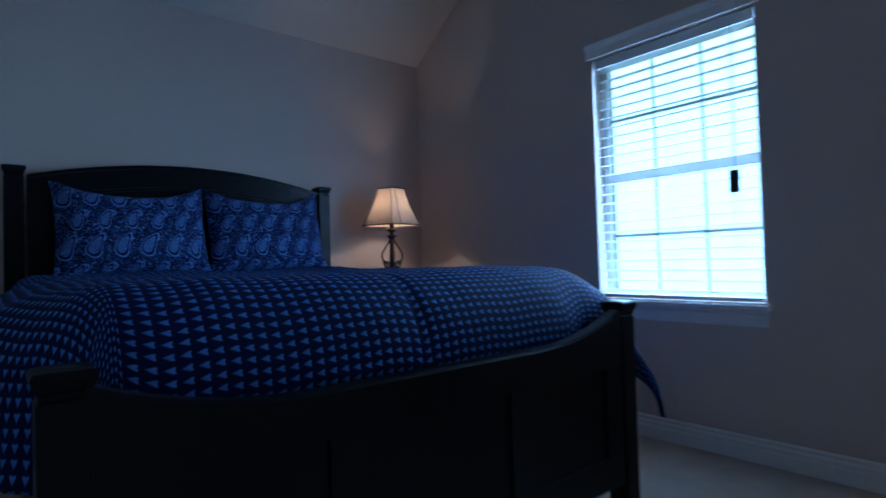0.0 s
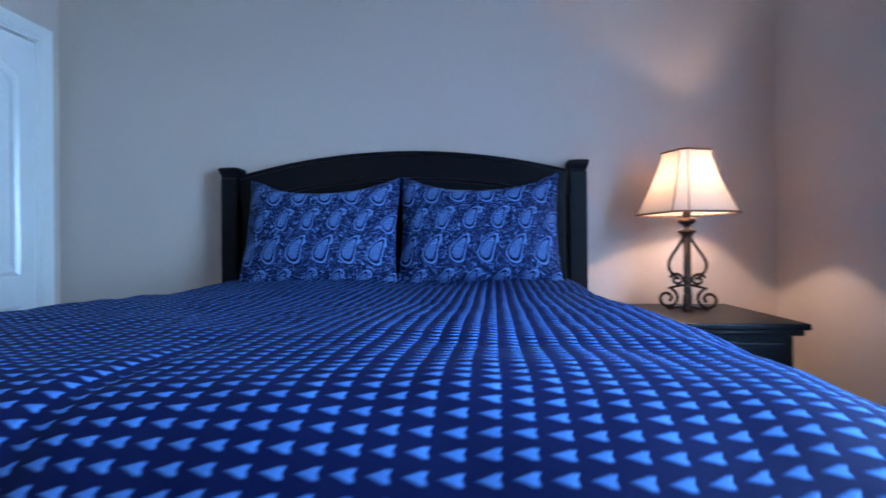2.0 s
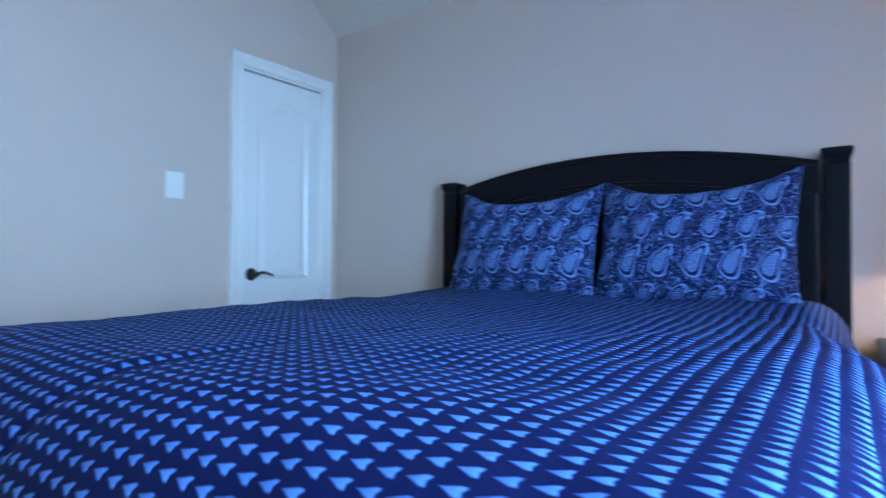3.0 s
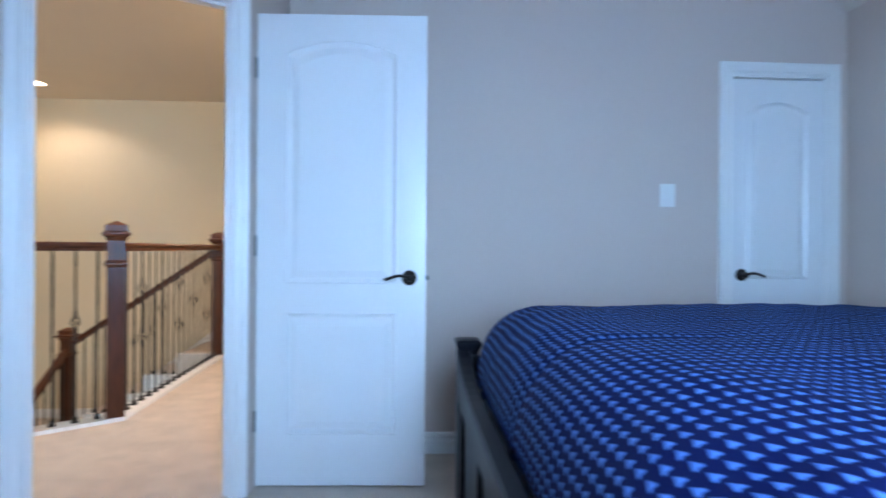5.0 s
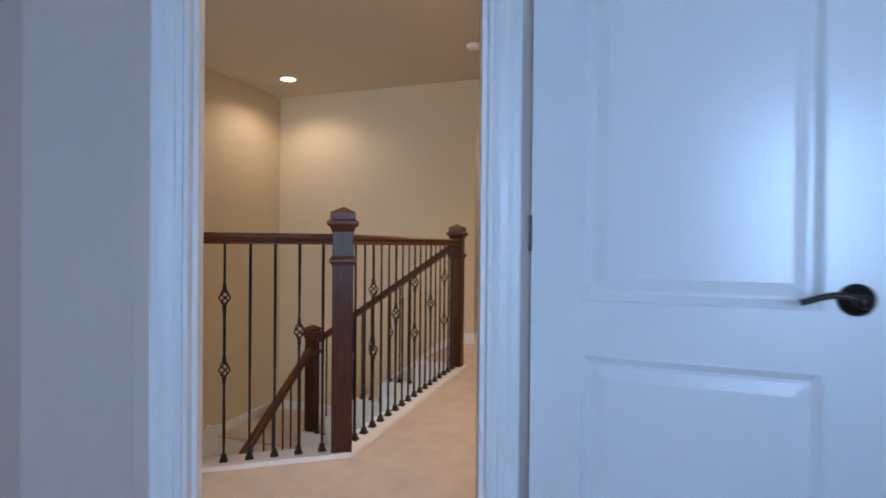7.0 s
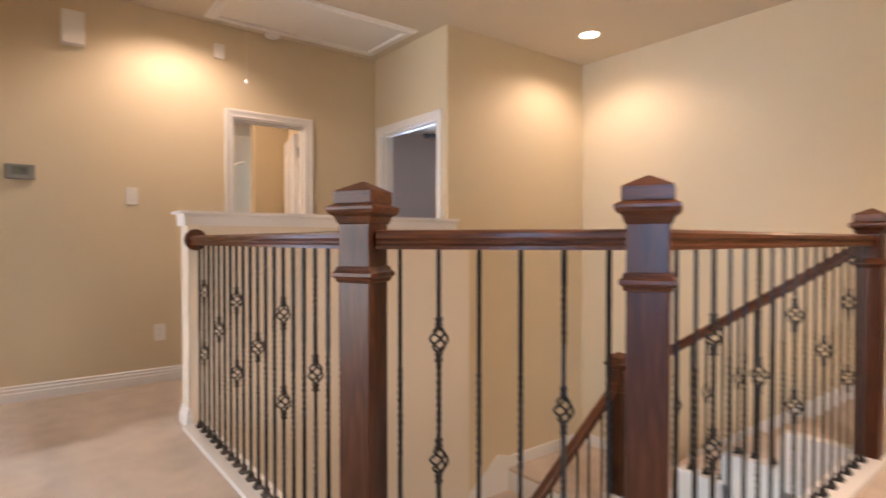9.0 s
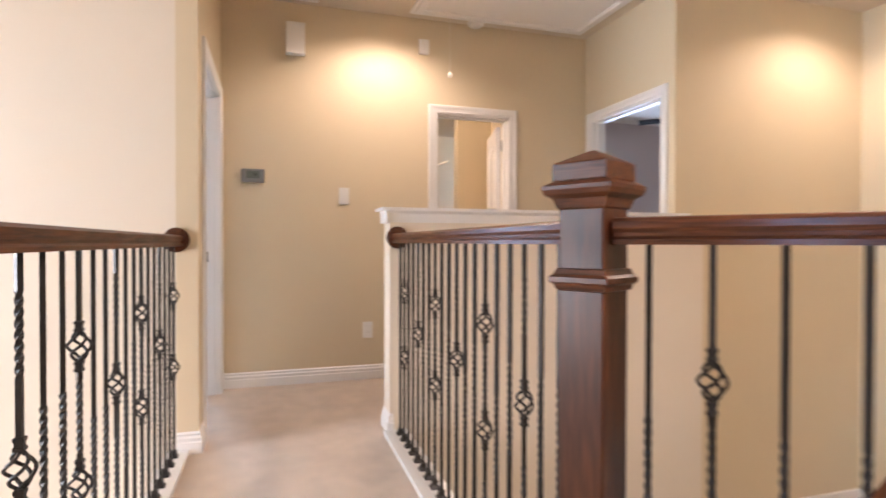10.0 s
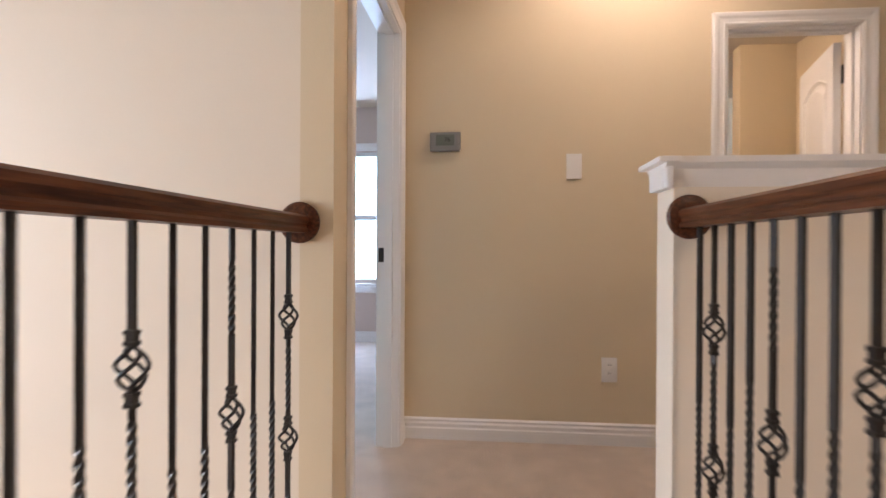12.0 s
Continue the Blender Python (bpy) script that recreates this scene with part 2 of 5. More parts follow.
# ---- shell: bedroom ----
HB, NA, SW, WX = 3.09, 3.035, -0.30, -0.89     # headboard wall, closet wall, window wall, switch wall
TOP = 2.77
JL, JR = (-0.655, 2.243), (-0.034, 2.551)          # jambs of the bedroom door
wall("wall_headboard", (HB, SW - 0.12), (HB, NA + 0.12), -0.12, 0, 3.3, PAINT_BED, "warm grey painted plain wall behind the bed")
wall("wall_closet", (0.10, NA), (HB, NA), 0.12, 0, 3.3, PAINT_BED, "warm grey painted wall with a white closet door", [(2.44 - 0.10, 2.97 - 0.10, 0, 2.0)])
wall("wall_window", (WX, SW), (HB, SW), -0.14, 0, 3.3, PAINT_BED, "warm grey painted wall with one tall window", [(0.735 - WX, 1.548 - WX, 0.675, 1.955)])
wall("wall_switch", (WX, SW - 0.14), (WX, 2.05), 0.12, 0, 3.3, PAINT_BED, "warm grey painted wall with a double switch by the door")
wall("wall_nook", (WX, 2.05), (-0.747, 2.199), 0.10, 0, 3.3, PAINT_BED, "short angled warm grey wall beside the door")
dl = frame_of(JL, JR)[1]
DX, DY = (JR[0] - JL[0]) / dl, (JR[1] - JL[1]) / dl
PL, PR = (JL[0] - 0.105 * DX, JL[1] - 0.105 * DY), (JR[0] + 0.075 * DX, JR[1] + 0.075 * DY)
wall("wall_door", PL, PR, 0.10, 0, 3.3, PAINT_BED, "short angled wall that holds the bedroom door", [(0.105, 0.105 + dl, 0, 2.095)])
wall("wall_behind_door", PR, (0.105, NA + 0.12), 0.06, 0, 3.3, PAINT_BED, "short grey wall behind the open door")
door_frame("door_frame_bedroom", JL, JR, 0.10, 2.095, "white painted bedroom door frame with moulded casing")

bm = bmesh.new()
prism(bm, [(WX - 0.12, SW - 0.14), (HB + 0.12, SW - 0.14), (HB + 0.12, NA + 0.12), (0.11, NA + 0.12), (0.11, 2.62), (-0.05, 2.66), (-0.80, 2.30), (WX - 0.12, 2.10)], 3.02, 3.1)
structure("ceiling_bedroom", bm, CEIL_BED, "painted bedroom ceiling", "ceiling")
bm = bmesh.new()
a = [bm.verts.new(c) for c in ((HB - 0.002, SW + 0.002, 2.36), (HB - 0.002, NA - 0.002, 2.36), (2.13, NA - 0.002, 3.015), (2.13, SW + 0.002, 3.015), (HB - 0.002, SW + 0.002, 3.015), (HB - 0.002, NA - 0.002, 3.015))]
for f in ((0, 3, 2, 1), (0, 1, 5, 4), (2, 3, 4, 5), (0, 4, 3), (1, 2, 5)):
    bm.faces.new([a[i] for i in f])
bmesh.ops.recalc_face_normals(bm, faces=bm.faces[:])
structure("ceiling_slope", bm, CEIL_BED, "sloped painted ceiling above the headboard", "ceiling")

# ---- floor: one carpet over bedroom, bridge and halls ----
bm = bmesh.new()
for pts in ([(WX - 0.13, SW - 0.14), (HB + 0.12, SW - 0.14), (HB + 0.12, 2.10), (WX - 0.13, 2.10)],
            [(-7.8, 2.10), (HB + 0.12, 2.10), (HB + 0.12, 3.205), (-7.8, 3.205)],
            [(-1.69, 3.205), (0.3, 3.205), (0.3, 5.74), (-1.13, 5.74), (-1.075, 3.67)],
            [(-1.53, 5.74), (0.3, 5.74), (0.3, 6.95), (-1.53, 6.95)],
            [(-7.8, 3.205), (-3.74, 3.205), (-3.74, 5.13), (-7.8, 5.13)],
            [(-7.8, 5.13), (-3.86, 5.13), (-3.86, 9.2), (-7.8, 9.2)],
            [(-7.8, -1.5), (-3.74, -1.5), (-3.74, 2.10), (-7.8, 2.10)]):
    prism(bm, pts, -0.28, 0.0)
structure("floor", bm, CARPET, "beige cut-pile carpet with soft footmarks", "carpet floor")

# ---- shell: landing ----
TX, NY, SX, CY = -4.85, 6.82, -3.74, 5.13     # thermostat wall, arch wall, stair wall, short wall with a door
wall("wall_thermostat", (TX, 2.23), (TX, CY), 0.12, 0, TOP, PAINT, "tan painted wall with thermostat, switch and doorway", [(3.81 - 2.23, 4.42 - 2.23, 0, 2.045)])
wall("wall_hall_end", (TX - 0.12, CY), (SX, CY), 0.12, 0, TOP, PAINT, "tan painted short wall with a doorway", [(0.235, 1.09, 0, 2.045)])
wall("wall_stair_west", (SX, CY + 0.12), (SX, NY), 0.12, -2.9, 0, PAINT, "tan painted stairwell wall below the landing")
wall("wall_stair_low", (-3.615, 3.17), (-3.615, CY + 0.12), 0.12, -2.9, 0, PAINT_PALE, "tan painted stairwell wall under the half wall")
wall("wall_stair_upper", (SX, CY + 0.12), (SX, NY + 0.12), 0.12, 0, TOP, PAINT, "tan painted stairwell wall")
wall("wall_stair_south", (-1.10, 3.205), (SX, 3.205), 0.1, -2.9, -0.28, PAINT, "tan painted stairwell wall under the bridge")
wall("wall_hall_south", (-3.62, 2.23), (TX - 0.12, 2.23), 0.10, 0, TOP, PAINT, "tan painted wall with a bedroom doorway", [(0.215, 1.09, 0, 2.02)])
wall("wall_foyer", (-3.62, -1.6), (-3.62, 2.13), 0.12, -2.9, TOP, PAINT_PALE, "pale cream wall of the open foyer")
wall("wall_east_landing", (0.10, NY), (0.10, NA + 0.12), 0.12, 0, TOP, PAINT, "tan painted wall of the landing")
wall("wall_bedroom_back", (WX - 0.12, 2.13), (WX - 0.12, -1.6), 0.1, -2.9, TOP, PAINT_PALE, "pale cream wall of the open foyer")
wall("wall_foyer_front", (WX, -1.6), (-3.74, -1.6), 0.12, -2.9, TOP, PAINT_PALE, "pale cream front wall of the foyer", [(0.7, 2.3, 0.3, 2.3)])
bm = bmesh.new()
prism(bm, [(-3.74, -1.7), (WX, -1.7), (WX, 2.0), (-3.74, 2.0)], -3.0, -2.9)
prism(bm, [(-3.86, 2.0), (0.2, 2.0), (0.2, 7.0), (-3.86, 7.0)], -3.0, -2.9)
structure("floor_lower", bm, CARPET, "beige carpet of the floor below", "carpet floor")

# arch wall with a round-topped opening
ARX, ARW, ARS = -0.695, 0.62, 2.235
bm = bmesh.new()
box(bm, SX, ARX - ARW, NY, NY + 0.14, -2.9, TOP)
box(bm, ARX + ARW, 0.22, NY, NY + 0.14, 0, TOP)
N = 28
curve_pts = [(ARX - ARW * math.cos(math.pi * k / N), ARS + 0.31 * math.sin(math.pi * k / N)) for k in range(N + 1)]
for (x0, z0), (x1, z1) in zip(curve_pts, curve_pts[1:]):
    v = [bm.verts.new(c) for c in ((x0, NY, z0), (x1, NY, z1), (x1, NY, TOP), (x0, NY, TOP), (x0, NY + 0.14, z0), (x1, NY + 0.14, z1), (x1, NY + 0.14, TOP), (x0, NY + 0.14, TOP))]
    for f in ((0, 1, 2, 3), (4, 7, 6, 5), (0, 4, 5, 1), (3, 2, 6, 7)):
        bm.faces.new([v[i] for i in f])
bmesh.ops.remove_doubles(bm, verts=bm.verts[:], dist=1e-5)
bmesh.ops.recalc_face_normals(bm, faces=bm.faces[:])
structure("wall_arch", bm, PAINT, "tan painted wall with a round-topped archway", "wall")

bm = bmesh.new()
prism(bm, [(-4.97, 2.13), (-1.04, 2.13), (-0.80, 2.34), (-0.06, 2.70), (0.11, 2.74), (0.11, 3.1), (0.22, 3.1), (0.22, 6.9), (-3.84, 6.9), (-3.84, 5.2), (-4.97, 5.2)], TOP, TOP + 0.1)
prism(bm, [(-3.74, -1.72), (-0.93, -1.72), (-0.93, 2.13), (-3.74, 2.13)], TOP, TOP + 0.1)
structure("ceiling_landing", bm, CEIL, "tan painted textured ceiling of the landing", "ceiling")


# ---- woven materials ----
def math_node(nt, op, a, b=None, c=None):
    n = nt.nodes.new("ShaderNodeMath")
    n.operation = op
    for i, v in enumerate((a, b, c)):
        if v is None:
            continue
        if isinstance(v, (int, float)):
            n.inputs[i].default_value = v
        else:
            nt.links.new(v, n.inputs[i])
    return n.outputs[0]


def smooth_edge(nt, v, lo, hi):
    n = nt.nodes.new("ShaderNodeMapRange")
    n.interpolation_type = "SMOOTHSTEP"
    n.inputs["From Min"].default_value, n.inputs["From Max"].default_value = lo, hi
    nt.links.new(v, n.inputs["Value"])
    return n.outputs[0]


def cloth(name, dark, light):
    m = bpy.data.materials.new(name)
    m.use_nodes = True
    nt = m.node_tree
    b = nt.nodes["Principled BSDF"]
    b.inputs["Roughness"].default_value, b.inputs["Sheen Weight"].default_value = 0.75, 0.0
    b.inputs["Specular IOR Level"].default_value = 0.12
    uv = nt.nodes.new("ShaderNodeUVMap")
    sep = nt.nodes.new("ShaderNodeSeparateXYZ")
    nt.links.new(uv.outputs[0], sep.inputs[0])
    mix = nt.nodes.new("ShaderNodeMix")
    mix.data_type = "RGBA"
    mix.inputs["A"].default_value, mix.inputs["B"].default_value = (*dark, 1), (*light, 1)
    nt.links.new(mix.outputs["Result"], b.inputs["Base Color"])
    return m, nt, b, uv, sep, mix


def comforter_cloth():
    m, nt, b, uv, sep, mix = cloth("navy_woven_cloth", (0.004, 0.009, 0.060), (0.125, 0.32, 0.82))
    wob = nt.nodes.new("ShaderNodeTexNoise")
    wob.inputs["Scale"].default_value = 7
    nt.links.new(uv.outputs[0], wob.inputs["Vector"])
    u = math_node(nt, "FRACT", math_node(nt, "MULTIPLY_ADD", wob.outputs[0], 0.25, math_node(nt, "DIVIDE", sep.outputs[0], 0.0248)))
    v = math_node(nt, "FRACT", math_node(nt, "MULTIPLY_ADD", wob.outputs[0], 0.25, math_node(nt, "DIVIDE", sep.outputs[1], 0.0305)))
    # a soft arrowhead, its point towards +v, fading towards the tip
    across = math_node(nt, "ABSOLUTE", math_node(nt, "SUBTRACT", u, 0.5))
    along = math_node(nt, "SUBTRACT", 0.90, v)
    lim = math_node(nt, "MINIMUM", math_node(nt, "MULTIPLY", along, 0.52), 0.27)
    inside = smooth_edge(nt, math_node(nt, "SUBTRACT", lim, across), -0.06, 0.10)
    notch = math_node(nt, "ADD", math_node(nt, "MULTIPLY", math_node(nt, "SUBTRACT", 0.28, across), 0.30), 0.16)
    tail = smooth_edge(nt, math_node(nt, "SUBTRACT", v, notch), -0.05, 0.10)
    fade = math_node(nt, "SUBTRACT", 1.12, math_node(nt, "MULTIPLY", v, 0.55))
    shape = math_node(nt, "MULTIPLY", math_node(nt, "MULTIPLY", inside, tail), fade)
    fine = nt.nodes.new("ShaderNodeTexNoise")
    fine.inputs["Scale"].default_value, fine.inputs["Detail"].default_value = 600, 2
    nt.links.new(uv.outputs[0], fine.inputs["Vector"])
    nt.links.new(math_node(nt, "MULTIPLY", shape, math_node(nt, "MULTIPLY_ADD", fine.outputs[0], 0.5, 0.62)), mix.inputs["Factor"])
    bp = nt.nodes.new("ShaderNodeBump")
    bp.inputs["Strength"].default_value, bp.inputs["Distance"].default_value = 0.35, 0.003
    nt.links.new(math_node(nt, "ADD", shape, math_node(nt, "MULTIPLY", fine.outputs[0], 0.3)), bp.inputs["Height"])
    nt.links.new(bp.outputs[0], b.inputs["Normal"])
    return m


def paisley_cloth():
    m, nt, b, uv, sep, mix = cloth("navy_paisley_cloth", (0.003, 0.007, 0.050), (0.20, 0.37, 0.80))
    wob = nt.nodes.new("ShaderNodeTexNoise")
    wob.inputs["Scale"].default_value = 16
    nt.links.new(uv.outputs[0], wob.inputs["Vector"])
    row = math_node(nt, "FLOOR", math_node(nt, "DIVIDE", sep.outputs[1], 0.128))
    odd = math_node(nt, "MODULO", row, 2.0)
    shift = math_node(nt, "MULTIPLY", odd, 0.42)
    bent = math_node(nt, "MULTIPLY_ADD", wob.outputs[0], 0.10, math_node(nt, "ADD", math_node(nt, "DIVIDE", sep.outputs[0], 0.112), shift))
    u = math_node(nt, "SUBTRACT", math_node(nt, "FRACT", bent), 0.5)
    v = math_node(nt, "SUBTRACT", math_node(nt, "FRACT", math_node(nt, "DIVIDE", sep.outputs[1], 0.128)), 0.5)
    # a teardrop: a round belly, and a tail that leans over and curls back
    size = math_node(nt, "MULTIPLY_ADD", odd, 0.22, 1.0)
    lean = math_node(nt, "ADD", math_node(nt, "MULTIPLY_ADD", v, 0.34, u), math_node(nt, "MULTIPLY", math_node(nt, "MULTIPLY", v, v), 0.9))
    wide = math_node(nt, "MULTIPLY_ADD", v, 0.75, 1.42)
    rr = math_node(nt, "MULTIPLY", size, math_node(nt, "SQRT", math_node(nt, "ADD", math_node(nt, "POWER", math_node(nt, "ABSOLUTE", math_node(nt, "MULTIPLY", lean, wide)), 2.0), math_node(nt, "POWER", math_node(nt, "ABSOLUTE", math_node(nt, "MULTIPLY", v, 0.86)), 2.0))))
    tip = math_node(nt, "SQRT", math_node(nt, "ADD", math_node(nt, "POWER", math_node(nt, "ABSOLUTE", math_node(nt, "ADD", u, 0.30)), 2.0), math_node(nt, "POWER", math_node(nt, "ABSOLUTE", math_node(nt, "SUBTRACT", v, 0.26)), 2.0)))
    curl = math_node(nt, "MULTIPLY", smooth_edge(nt, tip, 0.13, 0.11), smooth_edge(nt, tip, 0.05, 0.07))
    belly = smooth_edge(nt, rr, 0.29, 0.26)
    rim = math_node(nt, "MULTIPLY", smooth_edge(nt, rr, 0.345, 0.36), smooth_edge(nt, rr, 0.41, 0.395))
    gap = smooth_edge(nt, math_node(nt, "ABSOLUTE", math_node(nt, "SUBTRACT", rr, 0.315)), 0.03, 0.042)
    lines = math_node(nt, "SINE", math_node(nt, "ADD", math_node(nt, "MULTIPLY", sep.outputs[1], 1150.0), math_node(nt, "MULTIPLY", wob.outputs[0], 70.0)))
    fill = math_node(nt, "MULTIPLY", belly, math_node(nt, "MULTIPLY_ADD", lines, 0.40, 0.44))
    vine = nt.nodes.new("ShaderNodeTexNoise")
    vine.inputs["Scale"].default_value, vine.inputs["Detail"].default_value, vine.inputs["Distortion"].default_value = 62, 0.3, 0.8
    nt.links.new(uv.outputs[0], vine.inputs["Vector"])
    thin = smooth_edge(nt, math_node(nt, "ABSOLUTE", math_node(nt, "SUBTRACT", vine.outputs[0], 0.5)), 0.030, 0.012)
    leaf = smooth_edge(nt, vine.outputs[0], 0.70, 0.74)
    back = math_node(nt, "MULTIPLY", math_node(nt, "MAXIMUM", thin, leaf), smooth_edge(nt, rr, 0.41, 0.44))
    weave = nt.nodes.new("ShaderNodeTexNoise")
    weave.inputs["Scale"].default_value, weave.inputs["Detail"].default_value = 420, 2
    nt.links.new(uv.outputs[0], weave.inputs["Vector"])
    art = math_node(nt, "MAXIMUM", math_node(nt, "MAXIMUM", fill, math_node(nt, "MULTIPLY", math_node(nt, "MAXIMUM", rim, curl), 0.75)), math_node(nt, "MULTIPLY", back, 0.72))
    tot = math_node(nt, "MULTIPLY", math_node(nt, "MULTIPLY_ADD", math_node(nt, "MULTIPLY", art, gap), 0.94, 0.02), math_node(nt, "MULTIPLY_ADD", weave.outputs[0], 0.9, 0.52))
    nt.links.new(tot, mix.inputs["Factor"])
    bp = nt.nodes.new("ShaderNodeBump")
    bp.inputs["Strength"].default_value, bp.inputs["Distance"].default_value = 0.4, 0.003
    nt.links.new(tot, bp.inputs["Height"])
    nt.links.new(bp.outputs[0], b.inputs["Normal"])
    return m


COMFORT = comforter_cloth()
PAISLEY = paisley_cloth()
SHEET = mat("white_sheet", (0.75, 0.74, 0.72), 0.8, 0.03, 5, 200, 0.2)


def uv_grid(bm, nu, nv, point, coord):
    """A grid of faces from point(i, j), with its own texture coordinates."""
    lay = bm.loops.layers.uv.new("UVMap")
    vs = [[bm.verts.new(point(i, j)) for j in range(nv + 1)] for i in range(nu + 1)]
    for i in range(nu):
        for j in range(nv):
            ids = ((i, j), (i + 1, j), (i + 1, j + 1), (i, j + 1))
            f = bm.faces.new([vs[a][c] for a, c in ids])
            f.smooth = True
            for loop, (a, c) in zip(f.loops, ids):
                loop[lay].uv = coord(a, c)
    return vs


# ---- bedroom: bed ----
BY0, BY1 = 0.505, 2.168          # outer faces of the posts
FX = 0.870                     # front of the footboard


def bed_post(bed, x, y, height):
    bm = bmesh.new()
    cbox(bm, x, y, 0, 0.076, 0.076, height - 0.05, 0.006)
    return part("post", bm, BLACKWOOD, bed), post_cap(bed, x, y, height)


def post_cap(bed, x, y, height):
    bm = bmesh.new()
    z = height - 0.05
    prof = [(0.044, 0), (0.047, 0.006), (0.047, 0.012), (0.052, 0.018), (0.058, 0.030), (0.060, 0.037), (0.060, 0.042), (0.054, 0.048), (0.030, 0.052)]
    verts = lathe(bm, [(r * 1.414 * 0.76, z + h) for r, h in prof], 4, twist=math.pi / 4)
    for v in verts:
        v.co.x += x
        v.co.y += y
    return part("cap", bm, BLACKWOOD, bed)


def board(x0, x1, y0, y1, z0, top, n=24):
    """A panel whose upper edge follows top(y)."""
    bm = bmesh.new()
    ys = [y0 + (y1 - y0) * k / n for k in range(n + 1)]
    cols = []
    for y in ys:
        t = top(y)
        cols.append([bm.verts.new(c) for c in ((x0, y, z0), (x0, y, t), (x1, y, t), (x1, y, z0))])
    for a, b in zip(cols, cols[1:]):
        for k in range(4):
            bm.faces.new((a[k], a[(k + 1) % 4], b[(k + 1) % 4], b[k]))
    bm.faces.new(cols[0])
    bm.faces.new(cols[-1][::-1])
    bmesh.ops.recalc_face_normals(bm, faces=bm.faces[:])
    return bm


def build_bed():
    bed = thing("bed", pose(0, 0, 0), "black wooden panel bed with an arched headboard on the carpet", "bed")
    hx = 3.02
    mid, half = (BY0 + BY1) / 2, (BY1 - BY0) / 2 - 0.06
    for y in (BY0 + 0.051, BY1 - 0.051):
        bed_post(bed, hx, y, 1.39)
    for y in (0.505, 2.13):
        bed_post(bed, FX + 0.055, y, 0.738)

    def arch(drop):
        return lambda y: 1.445 - drop - 0.105 * ((y - mid) / half) ** 2

    y0, y1 = BY0 + 0.10, BY1 - 0.10
    part("headboard_panel", board(hx - 0.008, hx + 0.02, y0, y1, 0.35, arch(0.03)), BLACKWOOD, bed)
    # frame pieces proud of the panel
    n = 28
    ys = [y0 + (y1 - y0) * k / n for k in range(n + 1)]
    top, low = arch(0.0), arch(0.115)
    for (xa, xb, f0, f1) in ((hx - 0.022, hx + 0.026, low, lambda y: top(y) - 0.012), (hx - 0.032, hx + 0.034, lambda y: top(y) - 0.018, top), (hx - 0.014, hx + 0.02, lambda y: low(y) - 0.014, low)):
        bm = bmesh.new()
        cols = [[bm.verts.new(c) for c in ((xa, y, f0(y)), (xa, y, f1(y)), (xb, y, f1(y)), (xb, y, f0(y)))] for y in ys]
        for a, b in zip(cols, cols[1:]):
            for k in range(4):
                bm.faces.new((a[k], a[(k + 1) % 4], b[(k + 1) % 4], b[k]))
        bm.faces.new(cols[0])
        bm.faces.new(cols[-1][::-1])
        bmesh.ops.recalc_face_normals(bm, faces=bm.faces[:])
        part("headboard_rail", bm, BLACKWOOD, bed)
    for y in (y0 + 0.05, mid, y1 - 0.05):
        bm = bmesh.new()
        box(bm, hx - 0.020, hx + 0.02, y - 0.045, y + 0.045, 0.35, low(y) + 0.01, 0.003)
        part("headboard_stile", bm, BLACKWOOD, bed)
    # footboard
    y0, y1 = 0.555, 2.11
    fx = FX + 0.055
    bm = bmesh.new()
    box(bm, fx - 0.020, fx - 0.004, y0, y1, 0.16, 0.56)
    part("footboard_panel", bm, BLACKWOOD, bed)
    bm = bmesh.new()
    box(bm, fx - 0.036, fx - 0.001, y0, y1, 0.12, 0.22, 0.004)
    part("footboard_rail", bm, BLACKWOOD, bed)

    def scoop(y):
        """The upper edge: level in the middle, sweeping up to the posts."""
        t = max(0.0, (abs(y - mid) - 0.34) / 0.44)
        return 0.604 + 0.085 * t ** 2.2

    part("footboard_rail", board(fx - 0.036, fx - 0.001, y0, y1, 0.52, scoop), BLACKWOOD, bed)
    fx -= 0.018
    bm = bmesh.new()
    sweep(bm, [(fx, y0 + (y1 - y0) * k / 28, scoop(y0 + (y1 - y0) * k / 28)) for k in range(29)], [(-0.026, 0), (0.022, 0), (0.026, 0.008), (0.024, 0.018), (0.018, 0.024), (-0.020, 0.024), (-0.026, 0.016)])
    part("footboard_cap_rail", bm, BLACKWOOD, bed)
    for y in (y0 + 0.045, mid - 0.28, mid + 0.28, y1 - 0.045):
        bm = bmesh.new()
        box(bm, fx - 0.016, fx + 0.015, y - 0.045, y + 0.045, 0.22, 0.52, 0.003)
        part("footboard_stile", bm, BLACKWOOD, bed)
    for y in (BY0 + 0.04, BY1 - 0.04):
        bm = bmesh.new()
        box(bm, fx + 0.03, hx - 0.03, y - 0.014, y + 0.014, 0.22, 0.40, 0.004)
        part("side_rail", bm, BLACKWOOD, bed)
    return bed


build_bed()
bm = bmesh.new()
box(bm, FX + 0.10, 2.97, BY0 + 0.07, BY1 - 0.07, 0.30, 0.55, 0.03)
solid("box_spring", bm, SHEET, "white fabric box spring under the mattress", "box spring")
bm = bmesh.new()
box(bm, FX + 0.13, 2.98, BY0 + 0.10, BY1 - 0.10, 0.552, 0.655, 0.04, seg=3)
solid("mattress", bm, SHEET, "white mattress hidden under the comforter", "mattress")


def bisect(seq, v):
    """How many of the rising numbers in seq are not above v."""
    lo, hi = 0, len(seq)
    while lo < hi:
        m = (lo + hi) // 2
        if seq[m] <= v:
            lo = m + 1
        else:
            hi = m
    return lo


